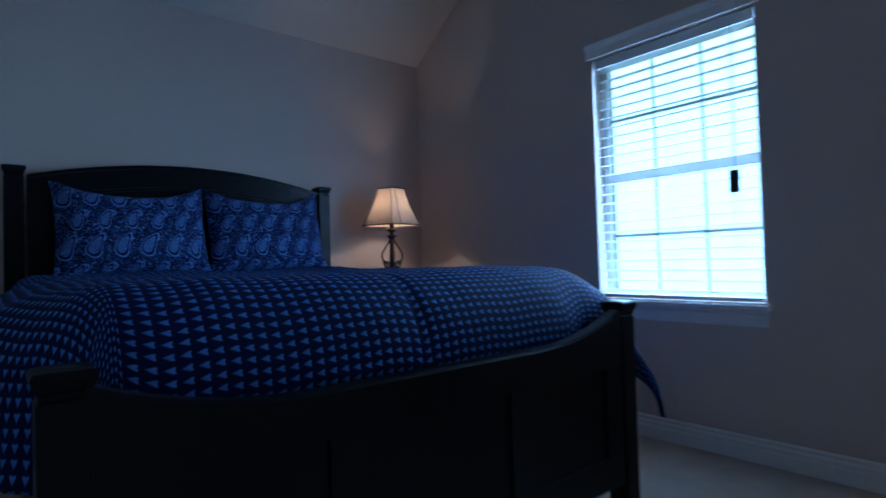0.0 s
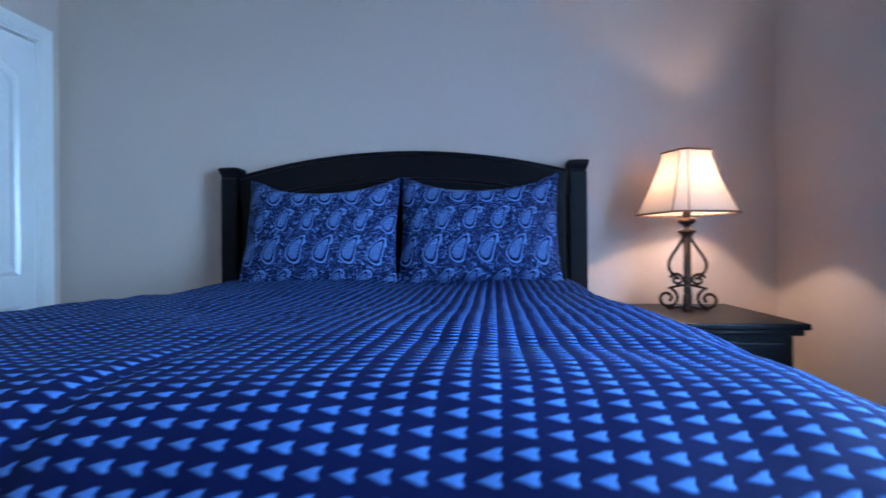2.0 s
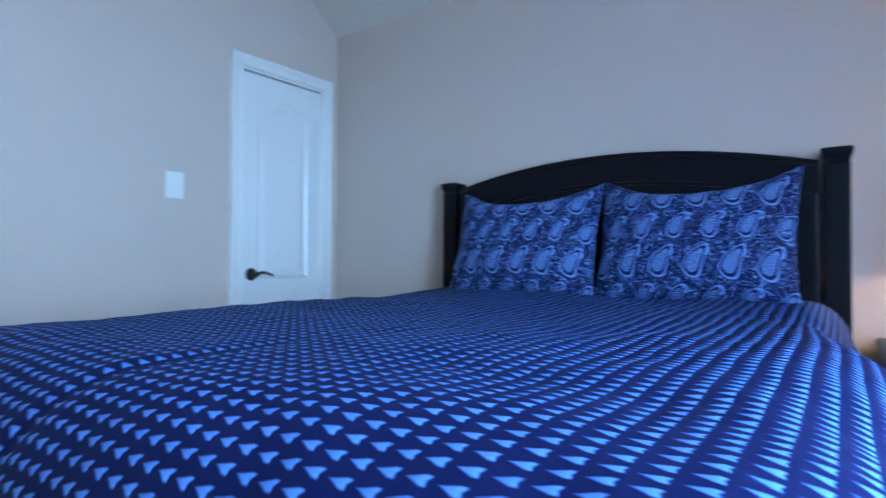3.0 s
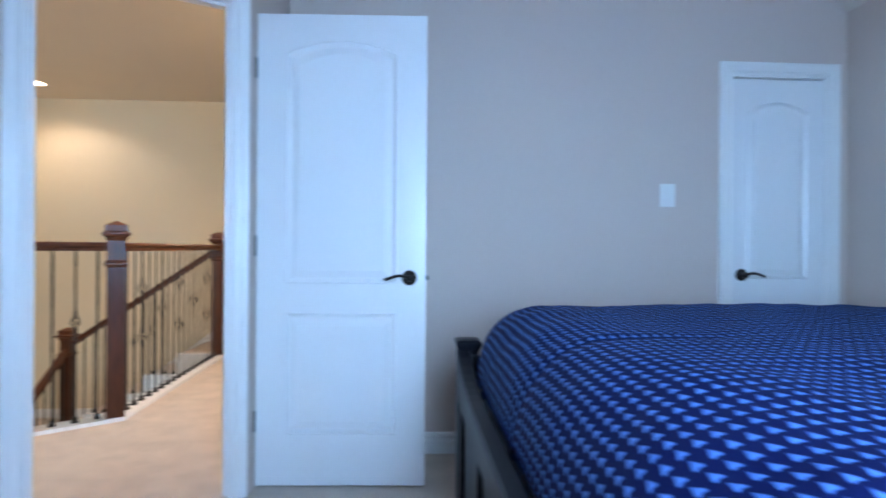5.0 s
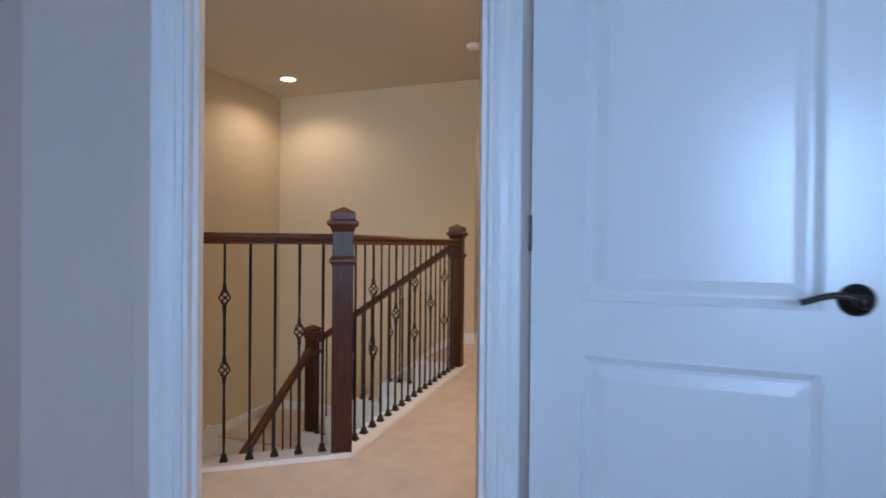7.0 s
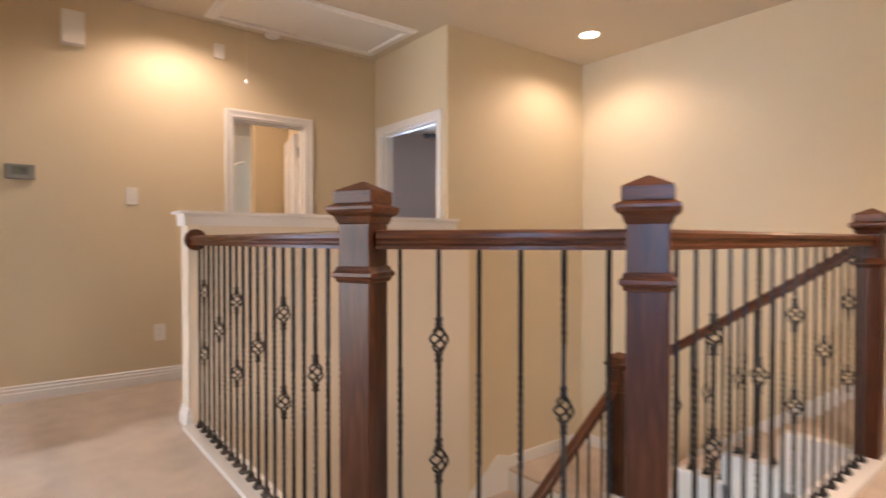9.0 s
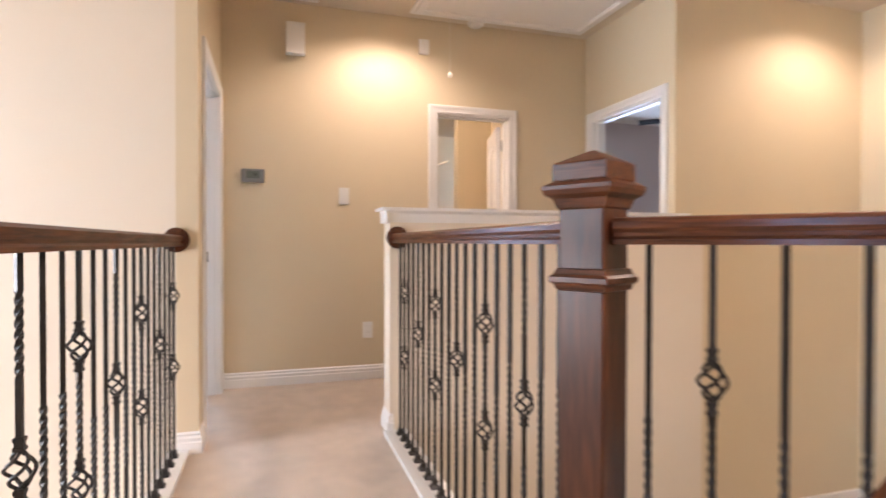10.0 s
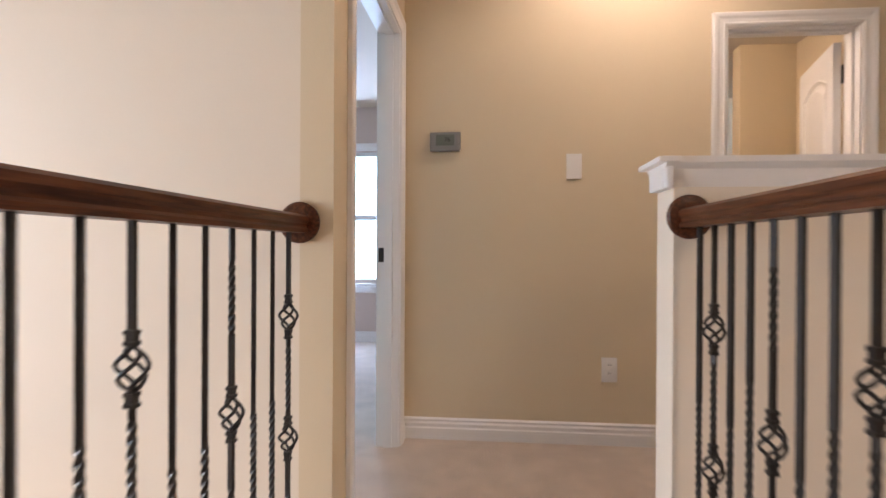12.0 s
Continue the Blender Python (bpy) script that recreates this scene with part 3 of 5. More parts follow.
def build_comforter():
    bm = bmesh.new()
    nu, nv = 120, 150
    cx, x0, x1 = (BY0 + BY1) / 2, FX + 0.068, 2.94
    # the foot end rolls down onto the cap rail: profile by its own length
    prof = []
    for k in range(401):
        u = (k / 400) ** 2
        xx = x0 + (x1 - x0) * u
        f = max(0.0, 1 - (xx - x0) / 0.27)
        prof.append((xx, 0.255 * (1 - max(0.0, 1 - f ** 2.5) ** (1 / 2.1))))
    run = [0.0]
    for a, b in zip(prof, prof[1:]):
        run.append(run[-1] + math.hypot(b[0] - a[0], b[1] - a[1]))

    def along(i):
        """The profile at an even share of its length: x and fall."""
        want = run[-1] * i / nu
        k = min(399, max(0, bisect(run, want) - 1))
        t = (want - run[k]) / max(1e-9, run[k + 1] - run[k])
        return prof[k][0] + t * (prof[k + 1][0] - prof[k][0]), prof[k][1] + t * (prof[k + 1][1] - prof[k][1])

    flat, arc, drop, rz = 0.70, 0.36, 0.20, 0.20
    total = 2 * (flat + arc + drop)

    def section(s, rx):
        """Across the bed by length s from the middle: offset and fall."""
        a, sg = abs(s), (1 if s >= 0 else -1)
        if a <= flat:
            return sg * a, 0.0
        a -= flat
        if a <= arc:
            t = a / arc * math.pi / 2
            return sg * (flat + rx * math.sin(t)), -rz * (1 - math.cos(t))
        a -= arc
        return sg * (flat + rx), -rz - a

    def point(i, j):
        x, dip = along(i)
        s = (j / nv - 0.5) * total
        near_head = max(0.0, min(1.0, (x - 2.05) / 0.30))
        tuck = max(0.0, min(1.0, (1.40 - x) / 0.38)) if s > 0 else 0.0
        y, fall = section(s, ((0.24 if s < 0 else 0.24) - 0.11 * near_head) * (1 - 0.80 * tuck))
        foot = max(0.0, 1 - (x - x0) / 0.26)
        sg = 1 if s > 0 else -1
        rim = max(0.0, min(1.0, (abs(s) - flat) / 0.3))
        hang = max(0.0, min(1.0, (abs(s) - flat - arc * 0.8) / 0.3))
        side = max(0.0, min(1.0, (abs(s) - (0.62 if s > 0 else 0.54)) / 0.16))
        side = side * side * (3 - 2 * side)
        crown = 0.868 - dip * (1 - 0.25 * side) + 0.02 * max(0, (x - 2.4) / 0.54)
        z = crown + fall
        p = Vector((x * 2.2, y * 2.2, 0.3))
        z += (0.013 * noise.noise(p) + 0.006 * noise.noise(p * 3.1) + 0.0025 * noise.noise(p * 9)) * (1 - hang)
        fold = 0.020 * math.sin(x * 11 + 2.2 * noise.noise(p * 0.8)) + 0.009 * math.sin(x * 27)
        y += sg * (hang * (fold + (0.11 if s < 0 else 0.0)) + (0.06 * rim * foot if s < 0 else 0.0))
        x += 0.030 * side * foot
        # outside the foot posts the hanging edge swings forward
        x -= 0.06 * foot * max(0.0, min(1.0, (hang - 0.25) / 0.4)) * (1 if s < 0 else 0)
        z -= 0.010 * math.exp(-((s - 0.02) / 0.02) ** 2) * max(0.0, 1 - (x - x0) / 0.7)
        return (x, cx + y, z)

    def coord(i, j):
        return (run[-1] * i / nu, (j / nv - 0.5) * total + 5)

    uv_grid(bm, nu, nv, point, coord)
    bmesh.ops.recalc_face_normals(bm, faces=bm.faces[:])
    ob = solid("comforter", bm, COMFORT, "navy comforter with small pale arrowhead motifs spread over the bed", "comforter")
    md = ob.modifiers.new("thickness", "SOLIDIFY")
    md.thickness, md.offset = 0.018, -1
    return ob


build_comforter()


def pillow(cy, w, lean, label):
    """A standing sham with pinched corners and a flange."""
    bm = bmesh.new()
    n, hgt = 30, 0.49
    lay = bm.loops.layers.uv.new("UVMap")
    sides = []
    for side in (1, -1):
        grid = []
        for i in range(n + 1):
            rowv = []
            for j in range(n + 1):
                a, b = i / n * 2 - 1, j / n * 2 - 1
                body = max(0.0, (1 - abs(a) ** 3.2) * (1 - abs(b) ** 3.2)) ** 0.7
                pinch = 1 - (0.40 if b > 0 else 0.05) * (1 - a * a) ** 1.3 * abs(b) ** 2.0
                pin2 = 1 - 0.05 * (1 - b * b) * abs(a) ** 2.0
                y = a * w / 2 * pin2
                z = b * hgt / 2 * pinch
                d = side * (0.100 * body + 0.004) + 0.010 * noise.noise(Vector((a * 2.5 + cy, b * 2.5, side)))
                rowv.append(bm.verts.new((-d, y, z + hgt / 2)))
            grid.append(rowv)
        sides.append(grid)
        for i in range(n):
            for j in range(n):
                ids = ((i, j), (i + 1, j), (i + 1, j + 1), (i, j + 1))
                f = bm.faces.new([grid[p][q] for p, q in ids])
                f.smooth = True
                for loop, (p, q) in zip(f.loops, ids):
                    loop[lay].uv = (p / n * w + cy, q / n * hgt + 3)
    edge = [(i, 0) for i in range(n)] + [(n, j) for j in range(n)] + [(i, n) for i in range(n, 0, -1)] + [(0, j) for j in range(n, 0, -1)]
    for (a, b), (c, d) in zip(edge, edge[1:] + edge[:1]):
        f = bm.faces.new((sides[0][a][b], sides[0][c][d], sides[1][c][d], sides[1][a][b]))
        f.smooth = True
    bmesh.ops.recalc_face_normals(bm, faces=bm.faces[:])
    ob = solid("pillow", bm, PAISLEY, label, "pillow", "pillows on the bed")
    ob.matrix_basis = pose(2.80, cy, 0.855, 0, lean, 0)
    return ob


pillow(1.652, 0.680, 17, "navy paisley pillow sham leaning on the headboard")
pillow(0.980, 0.672, 16, "navy paisley pillow sham leaning on the headboard")


# ---- bedroom: nightstand and table lamp ----
def build_nightstand():
    x0, x1, y0, y1, top = 2.50, 3.06, -0.06, 0.44, 0.763
    ob = thing("nightstand", pose(0, 0, 0), "black painted wooden nightstand beside the bed", "nightstand")
    bm = bmesh.new()
    box(bm, x0 - 0.09, x1, y0 - 0.015, y1 + 0.015, top - 0.022, top, 0.006)
    box(bm, x0 - 0.075, x1, y0 - 0.004, y1 + 0.004, top - 0.042, top - 0.022, 0.008)
    part("top", bm, BLACKWOOD, ob)
    bm = bmesh.new()
    box(bm, x0 - 0.05, x1, y0 + 0.02, y1 - 0.02, 0.09, top - 0.042, 0.004)
    part("body", bm, BLACKWOOD, ob)
    for z0, z1 in ((0.13, 0.41), (0.43, 0.70)):
        bm = bmesh.new()
        box(bm, x0 - 0.068, x0 - 0.05, y0 + 0.05, y1 - 0.05, z0, z1, 0.006)
        dr = part("drawer", bm, BLACKWOOD, ob)
        bm = bmesh.new()
        vs = lathe(bm, [(0.006, 0), (0.006, 0.012), (0.014, 0.018), (0.015, 0.024), (0.008, 0.028)], 12)
        bmesh.ops.transform(bm, matrix=pose(x0 - 0.068, (y0 + y1) / 2, (z0 + z1) / 2, 0, -90, 0), verts=vs)
        part("knob", bm, BRONZE, dr, smooth=True)
    for x in (x0 - 0.02, x1 - 0.03):
        for y in (y0 + 0.05, y1 - 0.05):
            bm = bmesh.new()
            cbox(bm, x, y, 0, 0.05, 0.05, 0.09, 0.004)
            part("leg", bm, BLACKWOOD, ob)
    return ob


build_nightstand()

SHADE = bpy.data.materials.new("lamp_shade_cloth")
SHADE.use_nodes = True
_nt = SHADE.node_tree
_b = _nt.nodes["Principled BSDF"]
_b.inputs["Base Color"].default_value = (0.72, 0.60, 0.48, 1)
_b.inputs["Roughness"].default_value = 0.8
_tl = _nt.nodes.new("ShaderNodeBsdfTranslucent")
_tl.inputs[0].default_value = (0.62, 0.46, 0.34, 1)
_wv = _nt.nodes.new("ShaderNodeTexNoise")
_wv.inputs["Scale"].default_value = 300
_bp = _nt.nodes.new("ShaderNodeBump")
_bp.inputs["Strength"].default_value, _bp.inputs["Distance"].default_value = 0.3, 0.001
_nt.links.new(_wv.outputs[0], _bp.inputs["Height"])
_nt.links.new(_bp.outputs[0], _b.inputs["Normal"])
_ms = _nt.nodes.new("ShaderNodeMixShader")
_ms.inputs[0].default_value = 0.16
_nt.links.new(_b.outputs[0], _ms.inputs[1])
_nt.links.new(_tl.outputs[0], _ms.inputs[2])
_nt.links.new(_ms.outputs[0], _nt.nodes["Material Output"].inputs[0])
SHADETRIM = mat("brown_shade_trim", (0.16, 0.075, 0.05), 0.7, 0.1)
LAMPIRON = mat("brown_iron", (0.045, 0.022, 0.016), 0.45, 0.3, 30, 200, 0.3, metal=0.4, dist=0.001)
BULBGLOW = glow("bulb_glass", (1.0, 0.74, 0.50), 15.0)


def spiral(cx, cz, r, turns, start, n=20, flip=1):
    return [(cx + flip * (r * (1 - 0.72 * k / n)) * math.cos(start + turns * 2 * math.pi * k / n), 0, cz + (r * (1 - 0.72 * k / n)) * math.sin(start + turns * 2 * math.pi * k / n)) for k in range(n + 1)]


def build_lamp():
    LX, LY, z0 = 2.80, 0.170, 0.763
    ob = thing("table_lamp", pose(LX, LY, z0, 0, 0, 20), "lit table lamp with scrolled iron base and beige bell shade", "table lamp")
    bm = bmesh.new()
    lathe(bm, [(0.020, 0.0), (0.020, 0.008), (0.014, 0.02), (0.014, 0.26), (0.017, 0.268), (0.011, 0.276), (0.024, 0.298), (0.034, 0.304), (0.034, 0.310), (0.015, 0.316), (0.013, 0.328), (0.030, 0.342), (0.033, 0.352), (0.013, 0.358), (0.016, 0.365), (0.016, 0.430)], 14)
    part("stem", bm, LAMPIRON, ob, smooth=True)
    for k in range(4):
        bm = bmesh.new()
        # a pear-shaped cage bar that ends in an inward scroll, and a foot scroll under it
        bow = [(0.014 + 0.054 * math.sin(math.pi * (j / 18) ** 1.5) ** 0.9, 0, 0.285 - 0.175 * j / 18) for j in range(18)]
        sweep(bm, bow, ring(0.0062, 6))
        sweep(bm, spiral(0.038, 0.118, 0.026, 1.25, 0.3, 18), ring(0.0058, 6))
        sweep(bm, [(0.012, 0, 0.098), (0.040, 0, 0.092), (0.070, 0, 0.084)], ring(0.0052, 6))
        sweep(bm, spiral(0.074, 0.044, 0.041, 1.35, math.pi * 0.5 + 0.4, 24), ring(0.0064, 6))
        sweep(bm, [(0.016, 0, 0.012), (0.046, 0, 0.008), (0.074, 0, 0.004)], ring(0.0050, 6))
        bmesh.ops.transform(bm, matrix=pose(0, 0, 0, 0, 0, 90 * k + 45), verts=bm.verts[:])
        part("scroll", bm, LAMPIRON, ob, smooth=True)

    def outline(scale, th):
        """A square with cut corners, as a distance from the middle."""
        return scale * min((0.151 if e % 2 == 0 else 0.185) / max(1e-6, math.cos((th - e * math.pi / 4 + math.pi) % (2 * math.pi) - math.pi)) for e in range(8) if math.cos(th - e * math.pi / 4) > 0.3)

    # the eight edges between long sides and cut corners
    tilt = math.acos(0.151 / math.hypot(0.151, 0.185 * 1.4142 - 0.151))
    edges = [q * math.pi / 2 + d * tilt for q in range(4) for d in (1, -1)]
    angles = sorted([2 * math.pi * k / 40 for k in range(40)] + [e % (2 * math.pi) for e in edges])
    rows, z_low, z_high = 12, 0.375, 0.615
    levels = [(1 - 0.525 * (1 - (1 - k / rows) ** 1.3), z_low + (z_high - z_low) * k / rows) for k in range(rows + 1)]
    bm = bmesh.new()
    rings = [[bm.verts.new((outline(c, th) * math.cos(th), outline(c, th) * math.sin(th), z)) for th in angles] for c, z in levels]
    n = len(angles)
    for a, b in zip(rings, rings[1:]):
        for k in range(n):
            bm.faces.new((a[k], a[(k + 1) % n], b[(k + 1) % n], b[k]))
    shade = part("shade", bm, SHADE, ob, "beige cloth shade glowing from the bulb")
    for c, z in (levels[0], levels[-1]):
        bm = bmesh.new()
        sweep(bm, [((outline(c, th) + 0.001) * math.cos(th), (outline(c, th) + 0.001) * math.sin(th), z) for th in angles], ring(0.0042, 6), closed=True)
        part("trim", bm, SHADETRIM, shade, "brown braided edge", smooth=True)
    for th in edges:
        bm = bmesh.new()
        sweep(bm, [((outline(c, th) + 0.0005) * math.cos(th), (outline(c, th) + 0.0005) * math.sin(th), z) for c, z in levels], ring(0.0022, 5))
        part("seam", bm, SHADETRIM, shade, smooth=True)
    bm = bmesh.new()
    for a in range(3):
        th = 2 * math.pi * a / 3
        sweep(bm, [(0.004 * math.cos(th), 0.004 * math.sin(th), 0.611), (0.070 * math.cos(th), 0.074 * math.sin(th), 0.609)], ring(0.0015, 5))
    sweep(bm, [(0.0, 0.0, 0.368), (0.042, 0, 0.41), (0.046, 0, 0.47), (0.03, 0, 0.55), (0.0, 0, 0.611), (-0.03, 0, 0.55), (-0.046, 0, 0.47), (-0.042, 0, 0.41), (0.0, 0, 0.368)], ring(0.0014, 5))
    part("harp", bm, LAMPIRON, ob)
    bm = bmesh.new()
    lathe(bm, [(0.004, 0.613), (0.007, 0.617), (0.004, 0.621), (0.009, 0.627), (0.002, 0.633)], 10)
    part("finial", bm, LAMPIRON, ob, smooth=True)
    bm = bmesh.new()
    lathe(bm, [(0.012, 0.427), (0.013, 0.442), (0.024, 0.464), (0.030, 0.494), (0.026, 0.520), (0.010, 0.535)], 14)
    bulb = part("bulb", bm, BULBGLOW, ob, smooth=True)
    bulb.visible_shadow = False
    lamp("bulb_light", "POINT", 6.1, pose(LX, LY, z0 + 0.497), BULB, soft=0.012)


build_lamp()


# ---- bedroom: window with blinds ----
GLASS = bpy.data.materials.new("window_glass")
GLASS.use_nodes = True
_b = GLASS.node_tree.nodes["Principled BSDF"]
_b.inputs["Transmission Weight"].default_value, _b.inputs["Roughness"].default_value, _b.inputs["IOR"].default_value = 1.0, 0.0, 1.1
VINYL = mat("white_vinyl", (0.80, 0.80, 0.80), 0.4, 0.02)
BLIND = mat("white_blind_slat", (0.78, 0.78, 0.77), 0.45, 0.03, 8, 80, 0.05)
SLAT = mat("thin_white_slat", (0.80, 0.80, 0.80), 0.45, 0.03, 8, 80, 0.05)
_nt = SLAT.node_tree
_tl = _nt.nodes.new("ShaderNodeBsdfTranslucent")
_tl.inputs[0].default_value = (0.80, 0.80, 0.80, 1)
_ms = _nt.nodes.new("ShaderNodeMixShader")
_ms.inputs[0].default_value = 0.5
_nt.links.new(_nt.nodes["Principled BSDF"].outputs[0], _ms.inputs[1])
_nt.links.new(_tl.outputs[0], _ms.inputs[2])
_nt.links.new(_ms.outputs[0], _nt.nodes["Material Output"].inputs[0])


def build_window(name, x0, x1, z0, z1, m, label, wall_thick, hang=True, slats_n=24, tilt=-7, grid=True):
    """A window in the plane y = 0 of m, the room towards +y; sash, panes, stool, blinds."""
    ob = thing(name, m, label, "window", kind="structure")
    w, h = x1 - x0, z1 - z0
    yo = -wall_thick + 0.03
    bm = bmesh.new()
    for a, b, c, d in ((x0, x0 + 0.035, z0, z1), (x1 - 0.035, x1, z0, z1), (x0 + 0.035, x1 - 0.035, z0, z0 + 0.04), (x0 + 0.035, x1 - 0.035, z1 - 0.04, z1)):
        box(bm, a, b, yo - 0.02, yo + 0.03, c, d, 0.003)
    part("window_frame", bm, VINYL, ob)
    zm = z0 + h * 0.5
    bm = bmesh.new()
    box(bm, x0 + 0.035, x1 - 0.035, yo - 0.012, yo + 0.024, zm - 0.024, zm + 0.024, 0.003)
    part("meeting_rail", bm, VINYL, ob)
    for lo, hi in ((z0 + 0.04, zm - 0.024), (zm + 0.024, z1 - 0.04)):
        bm = bmesh.new()
        box(bm, x0 + 0.035, x1 - 0.035, yo + 0.002, yo + 0.006, lo, hi)
        pane = part("pane", bm, GLASS, ob)
        pane.visible_shadow = False
        if not grid:
            continue
        bm = bmesh.new()
        for k in (1, 2):
            xk = x0 + 0.035 + (w - 0.07) * k / 3
            box(bm, xk - 0.005, xk + 0.005, yo - 0.004, yo + 0.0015, lo, hi)
        zk = (lo + hi) / 2
        box(bm, x0 + 0.035, x1 - 0.035, yo - 0.0045, yo + 0.001, zk - 0.008, zk + 0.008)
        part("muntin", bm, VINYL, ob)
    bm = bmesh.new()
    sweep(bm, [(x1 + 0.022, -0.03, z0 - 0.028), (x0 - 0.022, -0.03, z0 - 0.028)], [(-0.035, 0), (0.065, 0), (0.070, 0.006), (0.070, 0.020), (0.064, 0.026), (-0.035, 0.026)])
    part("window_sill", bm, TRIM, ob)
    bm = bmesh.new()
    sweep(bm, [(x1 + 0.012, 0.0, z0 - 0.098), (x0 - 0.012, 0.0, z0 - 0.098)], [(0, 0), (0.010, 0), (0.016, 0.012), (0.013, 0.05), (0.020, 0.062), (0.018, 0.069), (0, 0.069)])
    part("apron", bm, TRIM, ob)
    bm = bmesh.new()
    sweep(bm, [(x1 + 0.03, 0.0, z1 + 0.004), (x0 - 0.03, 0.0, z1 + 0.004)], [(0, 0), (0.014, 0), (0.016, 0.04), (0.022, 0.05), (0.030, 0.066), (0.030, 0.074), (0, 0.074)])
    part("head_casing", bm, TRIM, ob)
    if not hang:
        return ob
    bl = thing("window_blind", m, "white slatted blind lowered over the window with its slats open", "window blind")
    bm = bmesh.new()
    box(bm, x0 + 0.008, x1 - 0.008, -0.068, -0.012, z1 - 0.055, z1 - 0.004, 0.004)
    part("headrail", bm, BLIND, bl)
    bm = bmesh.new()
    box(bm, x0 + 0.012, x1 - 0.012, -0.062, -0.016, z0 + 0.006, z0 + 0.024, 0.004)
    part("bottom_rail", bm, BLIND, bl)
    bm = bmesh.new()
    n = 6
    pts = [(-0.025 + 0.05 * k / n, 0.004 * math.sin(math.pi * k / n)) for k in range(n + 1)]
    for a, b in zip(pts, pts[1:]):
        bm.faces.new([bm.verts.new(c) for c in ((x0 + 0.012, a[0], a[1]), (x1 - 0.012, a[0], a[1]), (x1 - 0.012, b[0], b[1]), (x0 + 0.012, b[0], b[1]))])
        bm.faces.new([bm.verts.new(c) for c in ((x0 + 0.012, a[0], a[1] - 0.0025), (x0 + 0.012, b[0], b[1] - 0.0025), (x1 - 0.012, b[0], b[1] - 0.0025), (x1 - 0.012, a[0], a[1] - 0.0025))])
    bmesh.ops.remove_doubles(bm, verts=bm.verts[:], dist=1e-5)
    me = mesh_of("slat", bm, SLAT)
    for k in range(slats_n):
        z = z0 + 0.045 + (z1 - z0 - 0.115) * k / (slats_n - 1)
        shared("slat", me, bl, pose(0, -0.040, z, tilt, 0, 0))
    for xk in (x0 + 0.12, (x0 + x1) / 2, x1 - 0.12):
        bm = bmesh.new()
        for y in (-0.066, -0.014):
            box(bm, xk - 0.001, xk + 0.001, y - 0.001, y + 0.001, z0 + 0.02, z1 - 0.03)
        part("ladder_cord", bm, BLIND, bl)
    return ob


build_window("window_1", 0.735, 1.548, 0.675, 1.955, pose(0, SW, 0), "white vinyl bedroom window with grilles and daylight behind", 0.14)
bm = bmesh.new()
sweep(bm, [(0.838, SW - 0.008, 1.91), (0.84, SW - 0.004, 1.26)], ring(0.002, 5))
sweep(bm, [(0.84, SW - 0.004, 1.26), (0.841, SW - 0.004, 1.16)], [(-0.018, -0.004), (0.018, -0.004), (0.024, 0.0), (0.018, 0.004), (-0.018, 0.004)])
solid("blind_tassel", bm, IRON, "dark blind cord tassel hanging in the window", "blind cord")
bm = bmesh.new()
bm.faces.new([bm.verts.new(c) for c in ((-12, -14, -4), (16, -14, -4), (16, -14, 9), (-12, -14, 9))])
structure("backdrop", bm, glow("overcast_distance", (0.40, 0.81, 1.0), 6.0), "bright hazy distance outside the bedroom window", "backdrop")


# ---- doors ----
def panel_ring(bm, x0, x1, z0, z1, y, out, arched):
    """A raised moulded panel: sticking sunk into the face, then a raised field."""
    def loop(inset, depth):
        pts = []
        a, b, c, d = x0 + inset, x1 - inset, z0 + inset, z1 - inset
        pts += [(a, c), (b, c)]
        n = 12 if arched else 1
        rise = 0.055 if arched else 0.0
        for k in range(n + 1):
            t = k / n
            pts.append((b + (a - b) * t, d - rise + rise * math.sin(math.pi * t) ** 0.9 if arched else d))
        return [bm.verts.new((x, y + out * depth, z)) for x, z in pts]

    loops = [loop(0, 0.0012), loop(0.006, 0.004), loop(0.014, -0.002), loop(0.022, -0.0075), loop(0.030, -0.0075), loop(0.050, -0.001), loop(0.058, 0.0014)]
    for a, b in zip(loops, loops[1:]):
        n = len(a)
        for k in range(n):
            bm.faces.new((a[k], a[(k + 1) % n], b[(k + 1) % n], b[k]))
    bm.faces.new(loops[-1])
    return loops[0]


def lever(door, x, z, y, out, flip):
    bm = bmesh.new()
    vs = lathe(bm, [(0.033, 0), (0.034, 0.004), (0.031, 0.009), (0.022, 0.013), (0.014, 0.016), (0.012, 0.045), (0.015, 0.052), (0.010, 0.058)], 20)
    bmesh.ops.transform(bm, matrix=pose(x, y, z, -90 * out, 0, 0), verts=vs)
    h = part("handle", bm, BRONZE, door, "dark bronze lever handle", smooth=True)
    bm = bmesh.new()
    n = 12
    pts = [(x + flip * 0.105 * k / n, y + out * (0.050 - 0.006 * (k / n)), z + 0.010 * math.sin(k / n * math.pi * 1.3)) for k in range(n + 1)]
    sweep(bm, pts, [(-0.005, -0.004), (0.005, -0.006), (0.006, 0.004), (0.0, 0.008), (-0.006, 0.004)])
    part("lever", bm, BRONZE, h, smooth=True)


